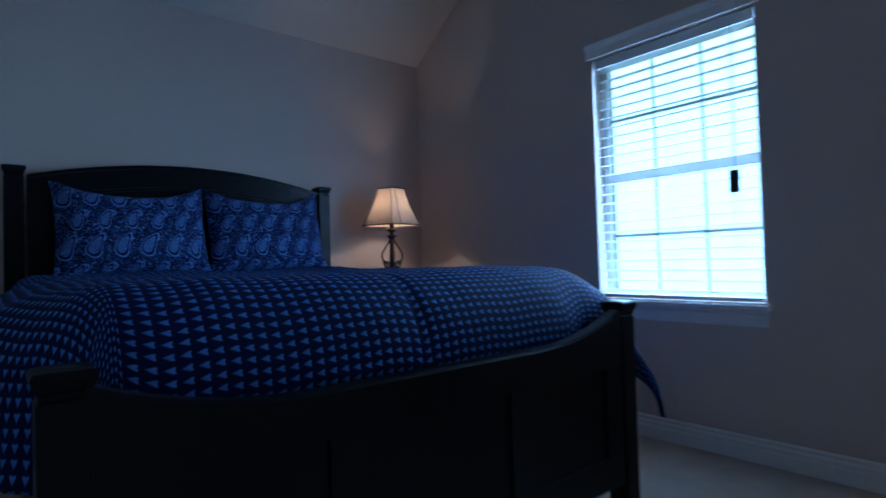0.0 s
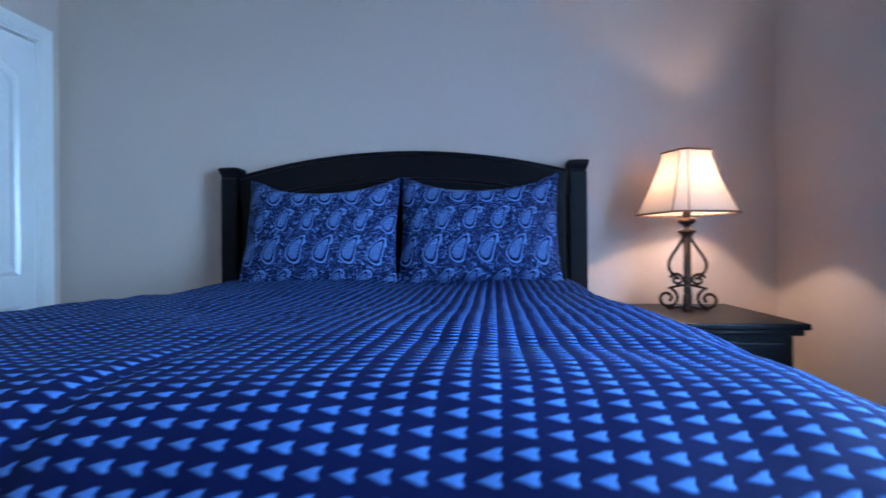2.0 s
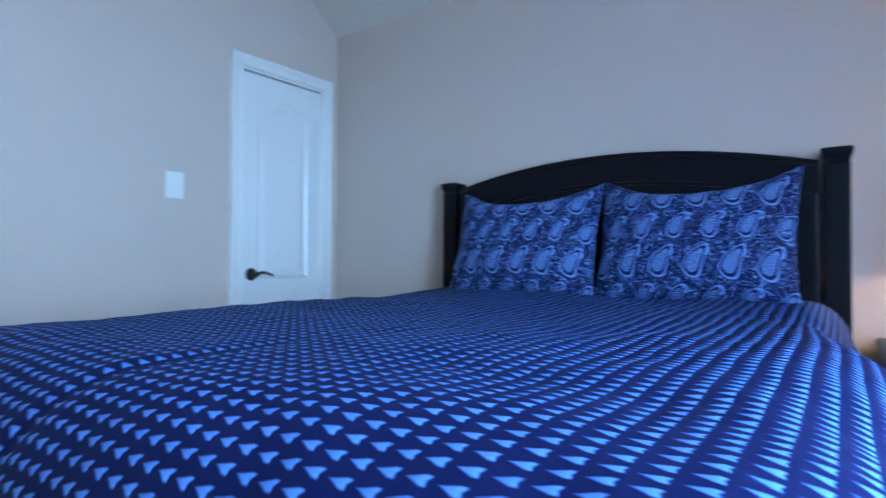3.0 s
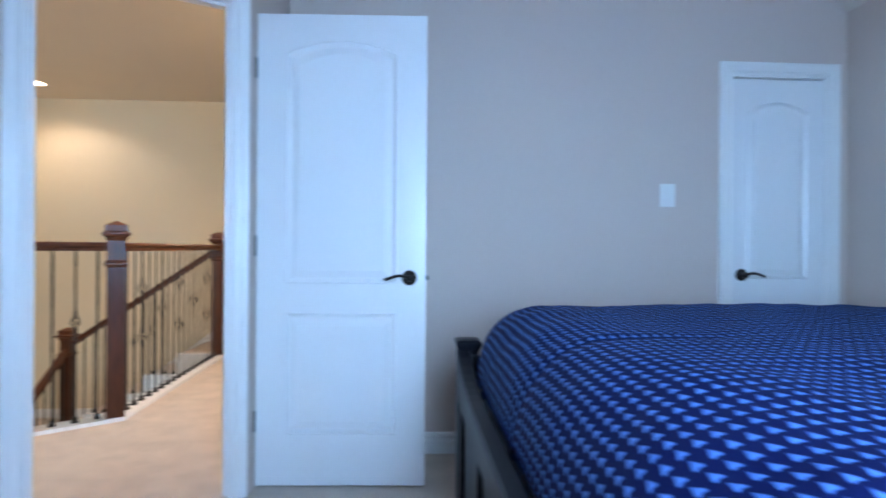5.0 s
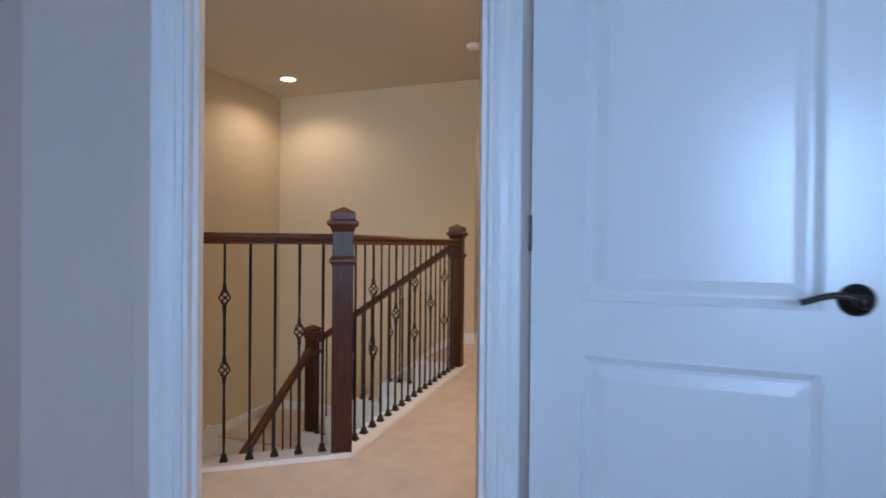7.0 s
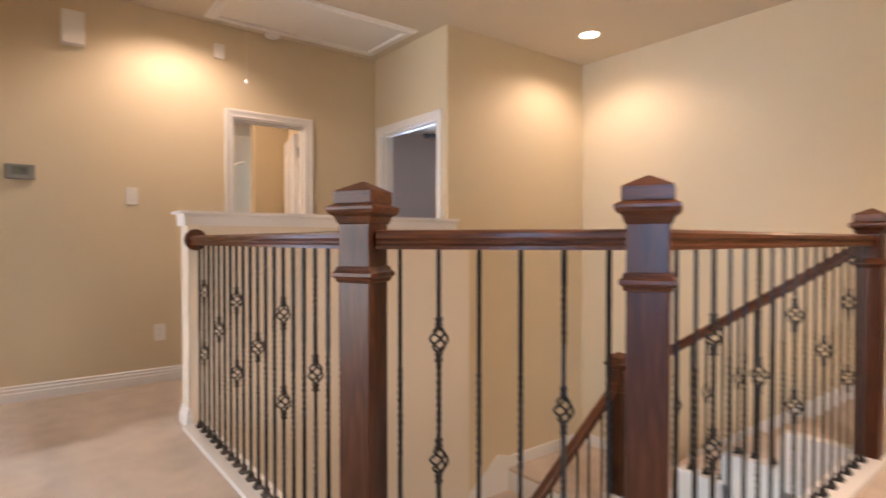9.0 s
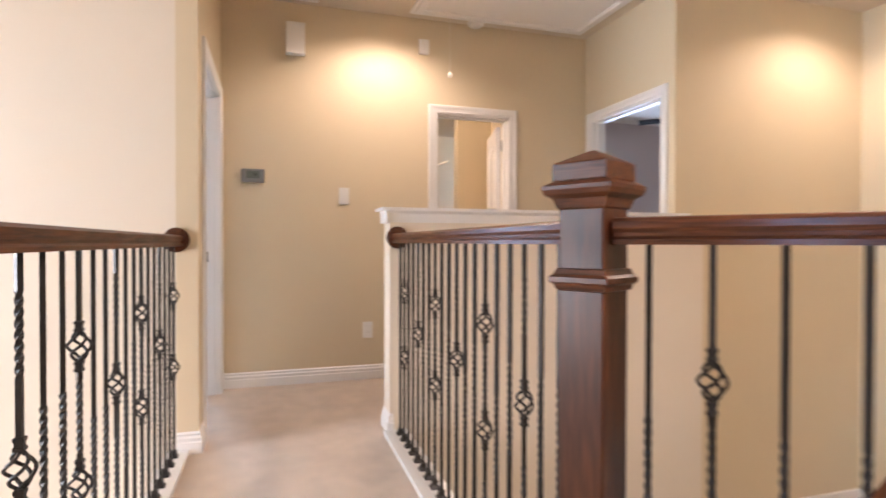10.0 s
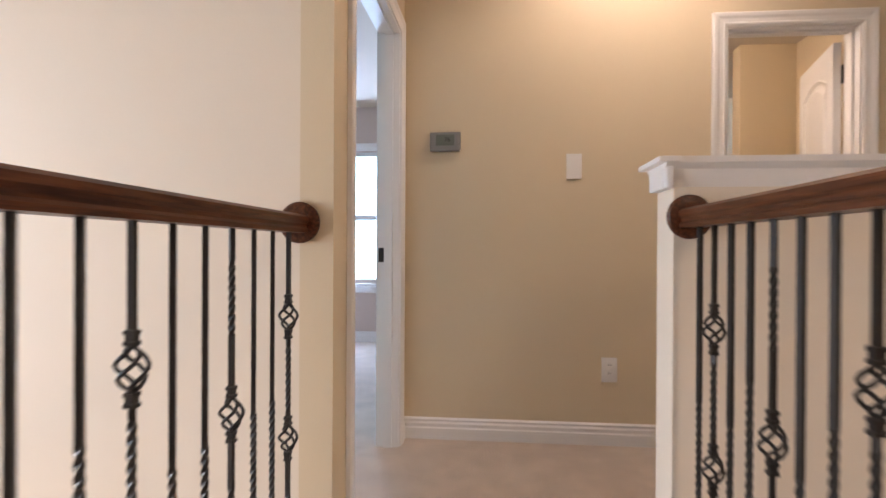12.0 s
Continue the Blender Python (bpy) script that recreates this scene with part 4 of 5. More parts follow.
def build_door(name, m, width, label, height=2.015, lever_at=None, flip=-1):
    """A moulded two-panel door with an arched upper panel; hinge edge at x = 0, faces y = 0 and 0.035."""
    ob = thing(name, m, label, "door", kind="structure")
    bm = bmesh.new()
    st = 0.125 if width > 0.6 else 0.085
    for y, out in ((0.0, -1), (0.035, 1)):
        top = panel_ring(bm, st, width - st, 0.90, height - 0.115, y, out, True)
        low = panel_ring(bm, st, width - st, 0.235, 0.775, y, out, False)
        corner = {c: bm.verts.new((c[0], y, c[1])) for c in ((0, 0.012), (width, 0.012), (width, height), (0, height))}
        A, B, C, D = (corner[c] for c in ((0, 0.012), (width, 0.012), (width, height), (0, height)))
        L1, R1, R2, L2 = low[0], low[1], low[2], low[3]
        tl, tr = top[0], top[1]
        right_top, left_top = top[2], top[-1]
        bm.faces.new((A, B, R1, L1))
        bm.faces.new((A, L1, L2, tl, left_top, D))
        bm.faces.new((B, C, right_top, tr, R2, R1))
        bm.faces.new((L2, R2, tr, tl))
        bm.faces.new([D, left_top] + list(reversed(top[2:-1])) + [C])
        if y == 0.0:
            first = (A, B, C, D)
        else:
            for i in range(4):
                bm.faces.new((first[i], first[(i + 1) % 4], (A, B, C, D)[(i + 1) % 4], (A, B, C, D)[i]))
    bmesh.ops.recalc_face_normals(bm, faces=bm.faces[:])
    leaf = part("leaf", bm, DOORPAINT, ob)
    if lever_at is not None:
        for y, out in ((-0.001, -1), (0.036, 1)):
            lever(ob, lever_at, 0.928, y, out, flip)
        bm = bmesh.new()
        box(bm, width - 0.001, width + 0.012, 0.011, 0.025, 0.918, 0.938, 0.003)
        part("latch", bm, BRONZE, ob)
    for z in (0.25, 1.02, 1.80):
        bm = bmesh.new()
        vs = lathe(bm, [(0.006, 0), (0.006, 0.09)], 8)
        bmesh.ops.transform(bm, matrix=pose(-0.004, -0.004, z), verts=vs)
        part("hinge", bm, BRONZE, ob)
    return ob


build_door("door_1", pose(0.046, 2.646, 0, 0, 0, -2.5), 0.744, "white two-panel bedroom door standing open", 2.085, lever_at=0.744 - 0.072, flip=-1)
cl = build_door("door_2", pose(2.443, NA + 0.012, 0, 0, 0, 0), 0.524, "white two-panel closet door, closed", 1.985, lever_at=0.06, flip=1)
door_frame("door_frame_closet", (2.44, NA), (2.97, NA), 0.12, 2.0, "white painted closet door frame with moulded casing")
baseboard([(2.37, NA), (0.12, NA)][::-1])
baseboard([(HB, NA - 0.005), (HB, SW)])
baseboard([(HB - 0.02, SW), (WX, SW)])
baseboard([(WX, SW), (WX, 2.05), (-0.762, 2.184)])


# ---- small wall fittings ----
def plate(name, m, w, h, label, kind):
    """A wall plate in the plane y = 0 of m, facing -y, centred on m."""
    ob = thing(name, m, label, "light switch" if kind != "outlet" else "outlet")
    bm = bmesh.new()
    box(bm, -w / 2, w / 2, -0.006, 0, -h / 2, h / 2, 0.002)
    part("plate", bm, PLASTIC, ob)
    if kind == "outlet":
        for s in (-1, 1):
            bm = bmesh.new()
            vs = lathe(bm, [(0.0165, 0), (0.0165, 0.003), (0.015, 0.004)], 16, squash=(1, 0.85))
            bmesh.ops.transform(bm, matrix=pose(0, -0.006, s * 0.02, 90, 0, 0), verts=vs)
            so = part("socket", bm, PLASTIC, ob)
            bm = bmesh.new()
            for dx in (-0.006, 0.006):
                box(bm, dx - 0.001, dx + 0.001, -0.0107, -0.0099, s * 0.02 - 0.001, s * 0.02 + 0.008)
            part("slot", bm, IRON, so)
    else:
        k = 2 if kind == "double" else 1
        for i in range(k):
            x = (i - (k - 1) / 2) * 0.046
            bm = bmesh.new()
            box(bm, x - 0.0165, x + 0.0165, -0.009, -0.0055, -0.034, 0.034, 0.0015)
            ro = part("rocker", bm, PLASTIC, ob)
            if kind != "single":
                bm = bmesh.new()
                box(bm, x - 0.013, x + 0.013, -0.0096, -0.0088, -0.029, -0.0245)
                part("marker", bm, IRON, ro)
    for s in (-1, 1):
        bm = bmesh.new()
        vs = lathe(bm, [(0.003, 0), (0.003, 0.001)], 8)
        bmesh.ops.transform(bm, matrix=pose(0, -0.006, s * (h / 2 - 0.009), 90, 0, 0), verts=vs)
        part("screw", bm, PLASTIC, ob)
    return ob


plate("light_switch", pose(WX, 1.862, 1.430, 0, 0, 90), 0.148, 0.142, "white double rocker switch on the wall by the bedroom door", "double")
plate("light_switch", pose(2.085, NA, 1.350), 0.083, 0.122, "white single rocker switch beside the closet door", "single")


# ---- landing: newel posts ----
def newel(name, m, height, label, size=0.100, base=0.0):
    ob = thing(name, m, label, "newel post", "newel posts of the stair")
    s = size / 2
    bm = bmesh.new()
    box(bm, -s, s, -s, s, base, height - 0.075, 0.004)
    part("shaft", bm, OAK_Z, ob)

    def square(prof, nm):
        b = bmesh.new()
        lathe(b, [(r * 1.4142, z) for r, z in prof], 4, twist=math.pi / 4)
        part(nm, b, OAK_X, ob)

    h = height
    square([(s, h - 0.122), (s + 0.004, h - 0.118), (s + 0.010, h - 0.100), (s + 0.022, h - 0.092), (s + 0.026, h - 0.082), (s + 0.026, h - 0.074), (s + 0.012, h - 0.066), (s + 0.008, h - 0.064)], "cap_moulding")
    square([(s + 0.008, h - 0.066), (s + 0.010, h - 0.062), (s + 0.010, h - 0.030), (s + 0.006, h - 0.026), (0.004, h)], "cap")
    c = h - 0.262
    square([(s, c - 0.024), (s + 0.005, c - 0.022), (s + 0.008, c - 0.012), (s + 0.015, c - 0.006), (s + 0.015, c + 0.004), (s + 0.008, c + 0.010), (s + 0.005, c + 0.020), (s, c + 0.022)], "collar")
    return ob


N1, N2, N3, NL = (-1.685, 3.207), (-1.072, 3.668), (-1.132, 5.668), (-2.62, 5.80)
newel("newel_post", pose(*N1, 0, 0, 0, 28), 1.222, "dark stained oak newel post with pyramid cap at the bridge corner")
newel("newel_post", pose(*N2, 0, 0, 0, 28), 1.216, "dark stained oak newel post with pyramid cap on the landing edge")
newel("newel_post", pose(*N3, 0, 0, 0, 2), 1.21, "dark stained oak newel post with pyramid cap at the stair head")
newel("newel_post", pose(*NL, -0.93), 1.195, "dark stained oak newel post on the half landing of the stair")

# ---- landing: balustrades ----
BAR = 0.0057


def bar(bm, z0, z1, twist_from=None, twist_to=None):
    """A square bar, twisted between two heights."""
    zs = [z0]
    if twist_from is not None:
        n = max(4, int((twist_to - twist_from) / 0.006))
        zs += [twist_from + (twist_to - twist_from) * k / n for k in range(n + 1)]
    zs.append(z1)
    rings, ang = [], math.pi / 4
    for i, z in enumerate(zs):
        if twist_from is not None and i and twist_from < z <= twist_to + 1e-6:
            ang += (z - zs[i - 1]) * 2 * math.pi / 0.085
        rings.append([bm.verts.new((BAR * 1.35 * math.cos(ang + k * math.pi / 2), BAR * 1.35 * math.sin(ang + k * math.pi / 2), z)) for k in range(4)])
    for a, b in zip(rings, rings[1:]):
        for k in range(4):
            bm.faces.new((a[k], a[(k + 1) % 4], b[(k + 1) % 4], b[k]))


def basket(bm, zc, h=0.070, r=0.0205):
    for w in range(4):
        pts = []
        for k in range(11):
            t = k / 10
            a = w * math.pi / 2 + t * math.pi * 1.1
            rr = 0.004 + r * math.sin(math.pi * t) ** 0.85
            pts.append((rr * math.cos(a), rr * math.sin(a), zc - h / 2 + h * t))
        sweep(bm, pts, ring(0.0038, 5))
    for s in (-1, 1):
        for d in (0.005, 0.022):
            z = zc + s * (h / 2 + d)
            box(bm, -0.0092, 0.0092, -0.0092, 0.0092, z - 0.0035, z + 0.0035)
        z = zc + s * (h / 2 + 0.0135)
        box(bm, -0.0074, 0.0074, -0.0074, 0.0074, z - 0.013, z + 0.013)


def baluster_mesh(kind, z1):
    bm = bmesh.new()
    if kind == "plain":
        bar(bm, 0, z1, 0.42, 0.68)
    elif kind == "low_twist":
        bar(bm, 0, z1, 0.30, 0.56)
    elif kind == "single":
        bar(bm, 0, 0.54, 0.20, 0.43)
        bar(bm, 0.64, z1, 0.76, 0.92)
        basket(bm, 0.590)
    else:
        bar(bm, 0, 0.375, 0.08, 0.27)
        bar(bm, 0.475, 0.71, 0.50, 0.68)
        bar(bm, 0.81, z1)
        basket(bm, 0.425)
        basket(bm, 0.760)
    return mesh_of("baluster", bm, IRON)


def shoe_mesh():
    bm = bmesh.new()
    lathe(bm, [(0.022 * 1.2, 0), (0.022 * 1.2, 0.006), (0.015 * 1.2, 0.014), (0.013 * 1.2, 0.024), (0.016 * 1.2, 0.030), (0.010, 0.033)], 4, twist=math.pi / 4)
    return mesh_of("shoe", bm, IRON)


RAILH = 1.082
BAL = {k: baluster_mesh(k, RAILH - 0.052) for k in ("plain", "low_twist", "single", "double")}
SHOE = shoe_mesh()
RAIL = [(-0.030, -0.052), (0.030, -0.052), (0.030, -0.042), (0.025, -0.036), (0.026, -0.028), (0.032, -0.020), (0.032, -0.008), (0.024, -0.001), (0.0, 0.002), (-0.024, -0.001), (-0.032, -0.008), (-0.032, -0.020), (-0.026, -0.028), (-0.025, -0.036), (-0.030, -0.042)]


def handrail(parent, p, q, name="handrail"):
    """A moulded rail from p to q; its grain runs along its own x axis."""
    p, q = Vector(p), Vector(q)
    d = q - p
    bm = bmesh.new()
    sweep(bm, [(0, 0, 0), (d.length, 0, 0)], RAIL)
    ob = part(name, bm, OAK_X, parent)
    flat = math.degrees(math.atan2(d.y, d.x))
    ob.matrix_basis = pose(*p, 0, -math.degrees(math.asin(d.z / d.length)), flat)
    return ob


def balustrade(p, q, kinds, label, first, step, z=0.022, high=RAILH):
    """A level rail with iron balusters; kinds gives each baluster's pattern in turn."""
    m, length = frame_of(p, q)
    ob = thing("balustrade", m, label, "railing", "railings round the stairwell")
    handrail(ob, (0, 0, high), (length, 0, high))
    for i, kind in enumerate(kinds):
        b = shared("baluster", BAL[kind], ob, pose(first + i * step, 0, z))
        s = new("shoe", SHOE)
        s.parent = b
    return ob, length


P, W, S, D = "plain", "low_twist", "single", "double"
RX = -3.612
bal_r, lr = balustrade((RX, 3.218), (N1[0] - 0.045, N1[1]), [W, D, W, P, S, W, P, D, W, P, S, W, P, D, W, P, S, P, P], "oak handrail with black wrought-iron basket balusters along the bridge", 0.088, 0.0945)
balustrade((N1[0] + 0.045, N1[1] + 0.024), (N2[0] - 0.045, N2[1] - 0.024), [P, D, P, P, S, P], "oak handrail with black wrought-iron basket balusters across the corner", 0.062, 0.112)
balustrade((N2[0], N2[1] + 0.05), (N3[0], N3[1] - 0.05), [P, P, D, P, P, S, P, P, D, P, P, S, P, P, D, P, P], "oak handrail with black wrought-iron basket balusters beside the stair", 0.085, 0.1085)
bal_l, ll = balustrade((-3.622, 2.132), (-1.06, 2.132), [D, W, W, S, W, W, D, P, W, S, W, W, D, P, P, S, P, P, D, P, P, S, P], "oak handrail with black wrought-iron basket balusters over the open foyer", 0.094, 0.109, high=1.066)


def rosette(parent, x, side, high=RAILH):
    bm = bmesh.new()
    vs = lathe(bm, [(0.058, 0), (0.060, 0.004), (0.060, 0.012), (0.054, 0.018), (0.040, 0.020)], 32, squash=(1, 1.0))
    bmesh.ops.transform(bm, matrix=pose(x, 0, high - 0.022, 0, 90 * side, 0), verts=vs)
    part("rosette", bm, OAK_X, parent, "round oak rosette against the wall", smooth=False)


rosette(bal_r, 0.001, 1)
rosette(bal_l, 0.001, 1, 1.066)
rosette(bal_l, ll - 0.001, -1, 1.066)

# white kerbs that the balusters stand on
for pts in ([(-3.61, 3.145), (-1.66, 3.145), (-1.0, 3.643), (-1.058, 5.74), (-1.19, 5.74), (-1.135, 3.705), (-1.712, 3.272), (-3.61, 3.272)],
            [(-3.65, 2.085), (-1.06, 2.085), (-1.06, 2.185), (-3.65, 2.185)]):
    bm = bmesh.new()
    prism(bm, pts, -0.02, 0.022)
    structure("trim", bm, TRIM, "white painted kerb under the balusters", "trim")
for pts in ([(-3.61, 3.254), (-1.708, 3.254), (-1.122, 3.70), (-1.178, 5.70), (-1.158, 5.70), (-1.100, 3.69), (-1.700, 3.235), (-3.61, 3.235)],):
    bm = bmesh.new()
    prism(bm, pts, -0.30, -0.021)
    structure("trim", bm, TRIM, "white painted board over the floor edge", "trim")
bm = bmesh.new()
box(bm, -3.65, -1.06, 2.085, 2.10, -0.30, -0.021)
structure("trim", bm, TRIM, "white painted board over the floor edge", "trim")

# half wall with a moulded cap
bm = bmesh.new()
box(bm, -3.765, -3.615, 3.18, CY + 0.12, 0, 1.142)
structure("wall_half", bm, PAINT_PALE, "pale painted half wall beside the stairwell", "wall")
CAP = [(-0.075, 0.0), (-0.064, -0.002), (-0.072, 0.03), (-0.076, 0.05), (-0.098, 0.066), (-0.100, 0.082), (0.100, 0.082), (0.098, 0.066), (0.076, 0.05), (0.072, 0.03), (0.064, -0.002)]
bm = bmesh.new()
sweep(bm, [(-3.69, 3.155, 1.141), (-3.69, CY, 1.141)], CAP[1:])
box(bm, -3.80, -3.58, 3.132, 3.19, 1.207, 1.2225, 0.003)
box(bm, -3.775, -3.605, 3.157, 3.179, 1.140, 1.207, 0.006)
structure("trim", bm, TRIM, "white moulded cap on the half wall", "trim")
baseboard([(-3.765, CY), (-3.765, 3.18), (-3.615, 3.18), (-3.615, 3.20)])

# ---- stair ----
RISE, RUN = 0.185, 0.28
bm = bmesh.new()
bw = bmesh.new()
for k in range(1, 5):
    x1 = -1.53 - RUN * (k - 1)
    box(bm, x1 - RUN, x1 - 0.012, 5.78, NY, -RISE * k - 0.25, -RISE * k)
    box(bw, x1 - 0.0118, x1, 5.70, NY, -RISE * k - 0.02, -RISE * (k - 1) - 0.03)
    box(bw, x1 - RUN - 0.03, x1, 5.68, 5.78, -RISE * k - 0.30, -RISE * k, 0.004)
box(bw, -1.53, -1.08, 5.68, 5.76, -0.30, 0.02, 0.004)
stair = thing("stairs", pose(0, 0, 0), "carpeted stairs with white risers going down from the landing", "stairs", kind="structure")
LZ = -0.925
box(bm, SX, -2.65, 5.80, NY, LZ - 0.2, LZ)
for k in range(1, 10):
    y1 = 5.80 - 0.26 * (k - 1)
    box(bm, SX, -2.68, y1 - 0.26, y1 - 0.012, LZ - RISE * k - 0.25, LZ - RISE * k)
    box(bw, SX + 0.02, -2.60, y1 - 0.0118, y1, LZ - RISE * k - 0.02, LZ - RISE * (k - 1) - 0.03)
    box(bw, -2.68, -2.56, y1 - 0.29, y1, LZ - RISE * k - 0.30, LZ - RISE * k, 0.004)
part("tread", bm, CARPET, stair)
part("riser", bw, TRIM, stair, "white painted riser and tread ends")
bm = bmesh.new()
prism(bm, [(5.80, LZ + 0.10), (5.80, LZ - 0.3), (3.3, LZ - 0.3 - 2.5 * 0.711), (3.3, LZ + 0.14 - 2.5 * 0.711), (5.68, LZ + 0.14)], 0, 0.018)
for v in bm.verts:
    v.co = Vector((SX + 0.001 + v.co.z, v.co.x, v.co.y))
part("skirt_board", bm, TRIM, stair)
bm = bmesh.new()
box(bm, SX, SX + 0.016, 5.80, NY - 0.0, LZ, LZ + 0.10)
box(bm, SX + 0.016, -2.60, NY - 0.016, NY, LZ, LZ + 0.10)
part("landing_skirt", bm, TRIM, stair)
bm = bmesh.new()
prism(bm, [(-1.53, 0.11), (-1.53, -0.2), (-2.65, -0.2 - 4 * RISE), (-2.65, 0.10 - 4 * RISE - 0.08)], 0, 0.016)
for v in bm.verts:
    v.co = Vector((v.co.x, NY - 0.001 - v.co.z, v.co.y))
part("skirt_board", bm, TRIM, stair)

sb = thing("balustrade", pose(0, 0, 0), "sloping oak handrail with black iron balusters on the stair", "railing", "railings round the stairwell")
slope = RISE / RUN
handrail(sb, (N3[0] - 0.05, 5.70, 1.055), (NL[0] + 0.05, 5.79, 1.055 - slope * (NL[0] + 0.05 - N3[0] + 0.05) * -1), "handrail")
for k in range(1, 5):
    for j, f in enumerate((0.2, 0.55, 0.88)):
        x = -1.53 - RUN * (k - 1) - RUN * f
        if x < NL[0] + 0.07:
            continue
        zb = -RISE * k
        ztop = 1.055 - 0.055 - slope * (N3[0] - 0.05 - x)
        bmb = bmesh.new()
        hgt = ztop - zb
        if (k + j) % 3 == 0:
            bar(bmb, 0, hgt - 0.40, 0.1, 0.3)
            bar(bmb, hgt - 0.31, hgt)
            basket(bmb, hgt - 0.355)
        else:
            bar(bmb, 0, hgt, 0.25, 0.5)
        b = part("baluster", bmb, IRON, sb)
        b.matrix_basis = pose(x, 5.74, zb)
        s = new("shoe", SHOE)
        s.parent = b
sb2 = thing("balustrade", pose(0, 0, 0), "sloping oak handrail with black iron balusters on the lower stair flight", "railing", "railings round the stairwell")
s2 = RISE / 0.26
handrail(sb2, (-2.62, 5.75, 0.055), (-2.62, 3.30, 0.055 - s2 * 2.45), "handrail")
for k in range(1, 10):
    for j, f in enumerate((0.3, 0.75)):
        y = 5.80 - 0.26 * (k - 1) - 0.26 * f
        zb = LZ - RISE * k
        ztop = 0.055 - 0.055 - s2 * (5.75 - y)
        bmb = bmesh.new()
        hgt = ztop - zb
        if (k + j) % 3 == 1:
            bar(bmb, 0, 0.44, 0.1, 0.3)
            bar(bmb, 0.53, hgt)
            basket(bmb, 0.485)
        else:
            bar(bmb, 0, hgt, 0.25, 0.5)
        b = part("baluster", bmb, IRON, sb2)
        b.matrix_basis = pose(-2.62, y, zb)
        s = new("shoe", SHOE)
        s.parent = b

# ---- landing: trim, doorways, wall fittings ----
baseboard([(TX, 3.745), (TX, 2.23)][::-1])
baseboard([(TX, CY), (TX, 4.49)][::-1])
baseboard([(-3.62, 2.13), (-3.62, 2.23), (-3.765, 2.23)])
baseboard([(-4.785, 2.23), (TX, 2.23)])
baseboard([(ARX - ARW, NY + 0.14), (ARX - ARW, NY), (-1.53, NY)][::-1])
door_frame("door_frame_bath", (TX, 3.81), (TX, 4.42), 0.12, 2.045, "white painted doorway frame with moulded casing")
door_frame("door_frame_hall", (-4.735, CY), (-3.88, CY), 0.12, 2.045, "white painted doorway frame with moulded casing")
door_frame("door_frame_west", (-3.835, 2.23), (-4.71, 2.23), 0.10, 2.02, "white painted doorway frame with moulded casing")
bm = bmesh.new()
box(bm, -4.704, -4.700, 2.132, 2.158, 0.90, 0.97)
solid("strike_plate", bm, BRONZE, "dark bronze strike plate on the white door jamb", "strike plate")


def against_west(y, z):
    return pose(TX, y, z, 0, 0, 90)


plate("light_switch", against_west(3.085, 1.380), 0.076, 0.125, "white single rocker switch on the tan hall wall", "single")
plate("outlet", against_west(3.262, 0.372), 0.076, 0.122, "white duplex outlet on the tan hall wall", "outlet")

GREY = mat("grey_plastic", (0.22, 0.22, 0.21), 0.4, 0.05)
SCREEN = mat("lcd_screen", (0.16, 0.18, 0.15), 0.2, 0.05)
th = thing("thermostat", against_west(2.443, 1.507), "grey wall thermostat with a small screen", "thermostat")
bm = bmesh.new()
box(bm, -0.078, 0.078, -0.026, 0, -0.048, 0.048, 0.006)
part("housing", bm, GREY, th)
bm = bmesh.new()
box(bm, -0.046, 0.046, -0.0275, -0.0255, -0.020, 0.034, 0.001)
scr = part("screen", bm, SCREEN, th, "dim grey-green screen")
digits = bpy.data.curves.new("digits", "FONT")
digits.body, digits.size, digits.align_x, digits.align_y, digits.extrude = "76", 0.030, "CENTER", "CENTER", 0.0003
dob = new("digits", digits)
dob.parent = scr
dob.matrix_basis = pose(0.012, -0.0285, 0.008, 90, 0, 0)
digits.materials.append(IRON)
for x in (-0.062, 0.062):
    bm = bmesh.new()
    box(bm, x - 0.008, x + 0.008, -0.028, -0.0255, -0.035, 0.035, 0.001)
    part("side_button", bm, GREY, th)

ch = thing("door_chime", against_west(2.735, 2.50), "white rectangular door chime box high on the wall", "door chime")
bm = bmesh.new()
box(bm, -0.066, 0.066, -0.07, 0, -0.112, 0.112, 0.006)
part("cover", bm, PLASTIC, ch)
de = thing("motion_sensor", against_west(3.70, 2.55), "small white motion sensor high on the wall", "sensor")
bm = bmesh.new()
box(bm, -0.04, 0.04, -0.03, 0, -0.058, 0.058, 0.008)
part("housing", bm, PLASTIC, de)
bm = bmesh.new()
vs = lathe(bm, [(0.012, 0), (0.012, 0.003), (0.008, 0.006)], 14)
bmesh.ops.transform(bm, matrix=pose(0, -0.030, -0.015, 90, 0, 0), verts=vs)
part("lens", bm, PLASTIC, de)

# ---- landing: ceiling fittings ----
def recessed(x, y, z, watts, label):
    ob = thing("recessed_light", pose(x, y, z), label, "ceiling light", "recessed ceiling lights")
    bm = bmesh.new()
    pts = [(0.088 * math.cos(a * math.pi / 16), 0.088 * math.sin(a * math.pi / 16), -0.002) for a in range(32)]
    sweep(bm, pts, [(-0.012, 0), (0.012, 0), (0.010, 0.004), (-0.010, 0.006)], closed=True)
    part("trim_ring", bm, PLASTIC, ob)
    bm = bmesh.new()
    lathe(bm, [(0.076, -0.001), (0.06, -0.006), (0.03, -0.010), (0.01, -0.011)], 24)
    part("lens", bm, LEDGLOW, ob, "glowing warm lamp lens", smooth=True)
    lamp("recessed_light_beam", "SPOT", watts, look((x, y, z - 0.03), (x, y, 0)), WARM, cone=150, soft=0.07)


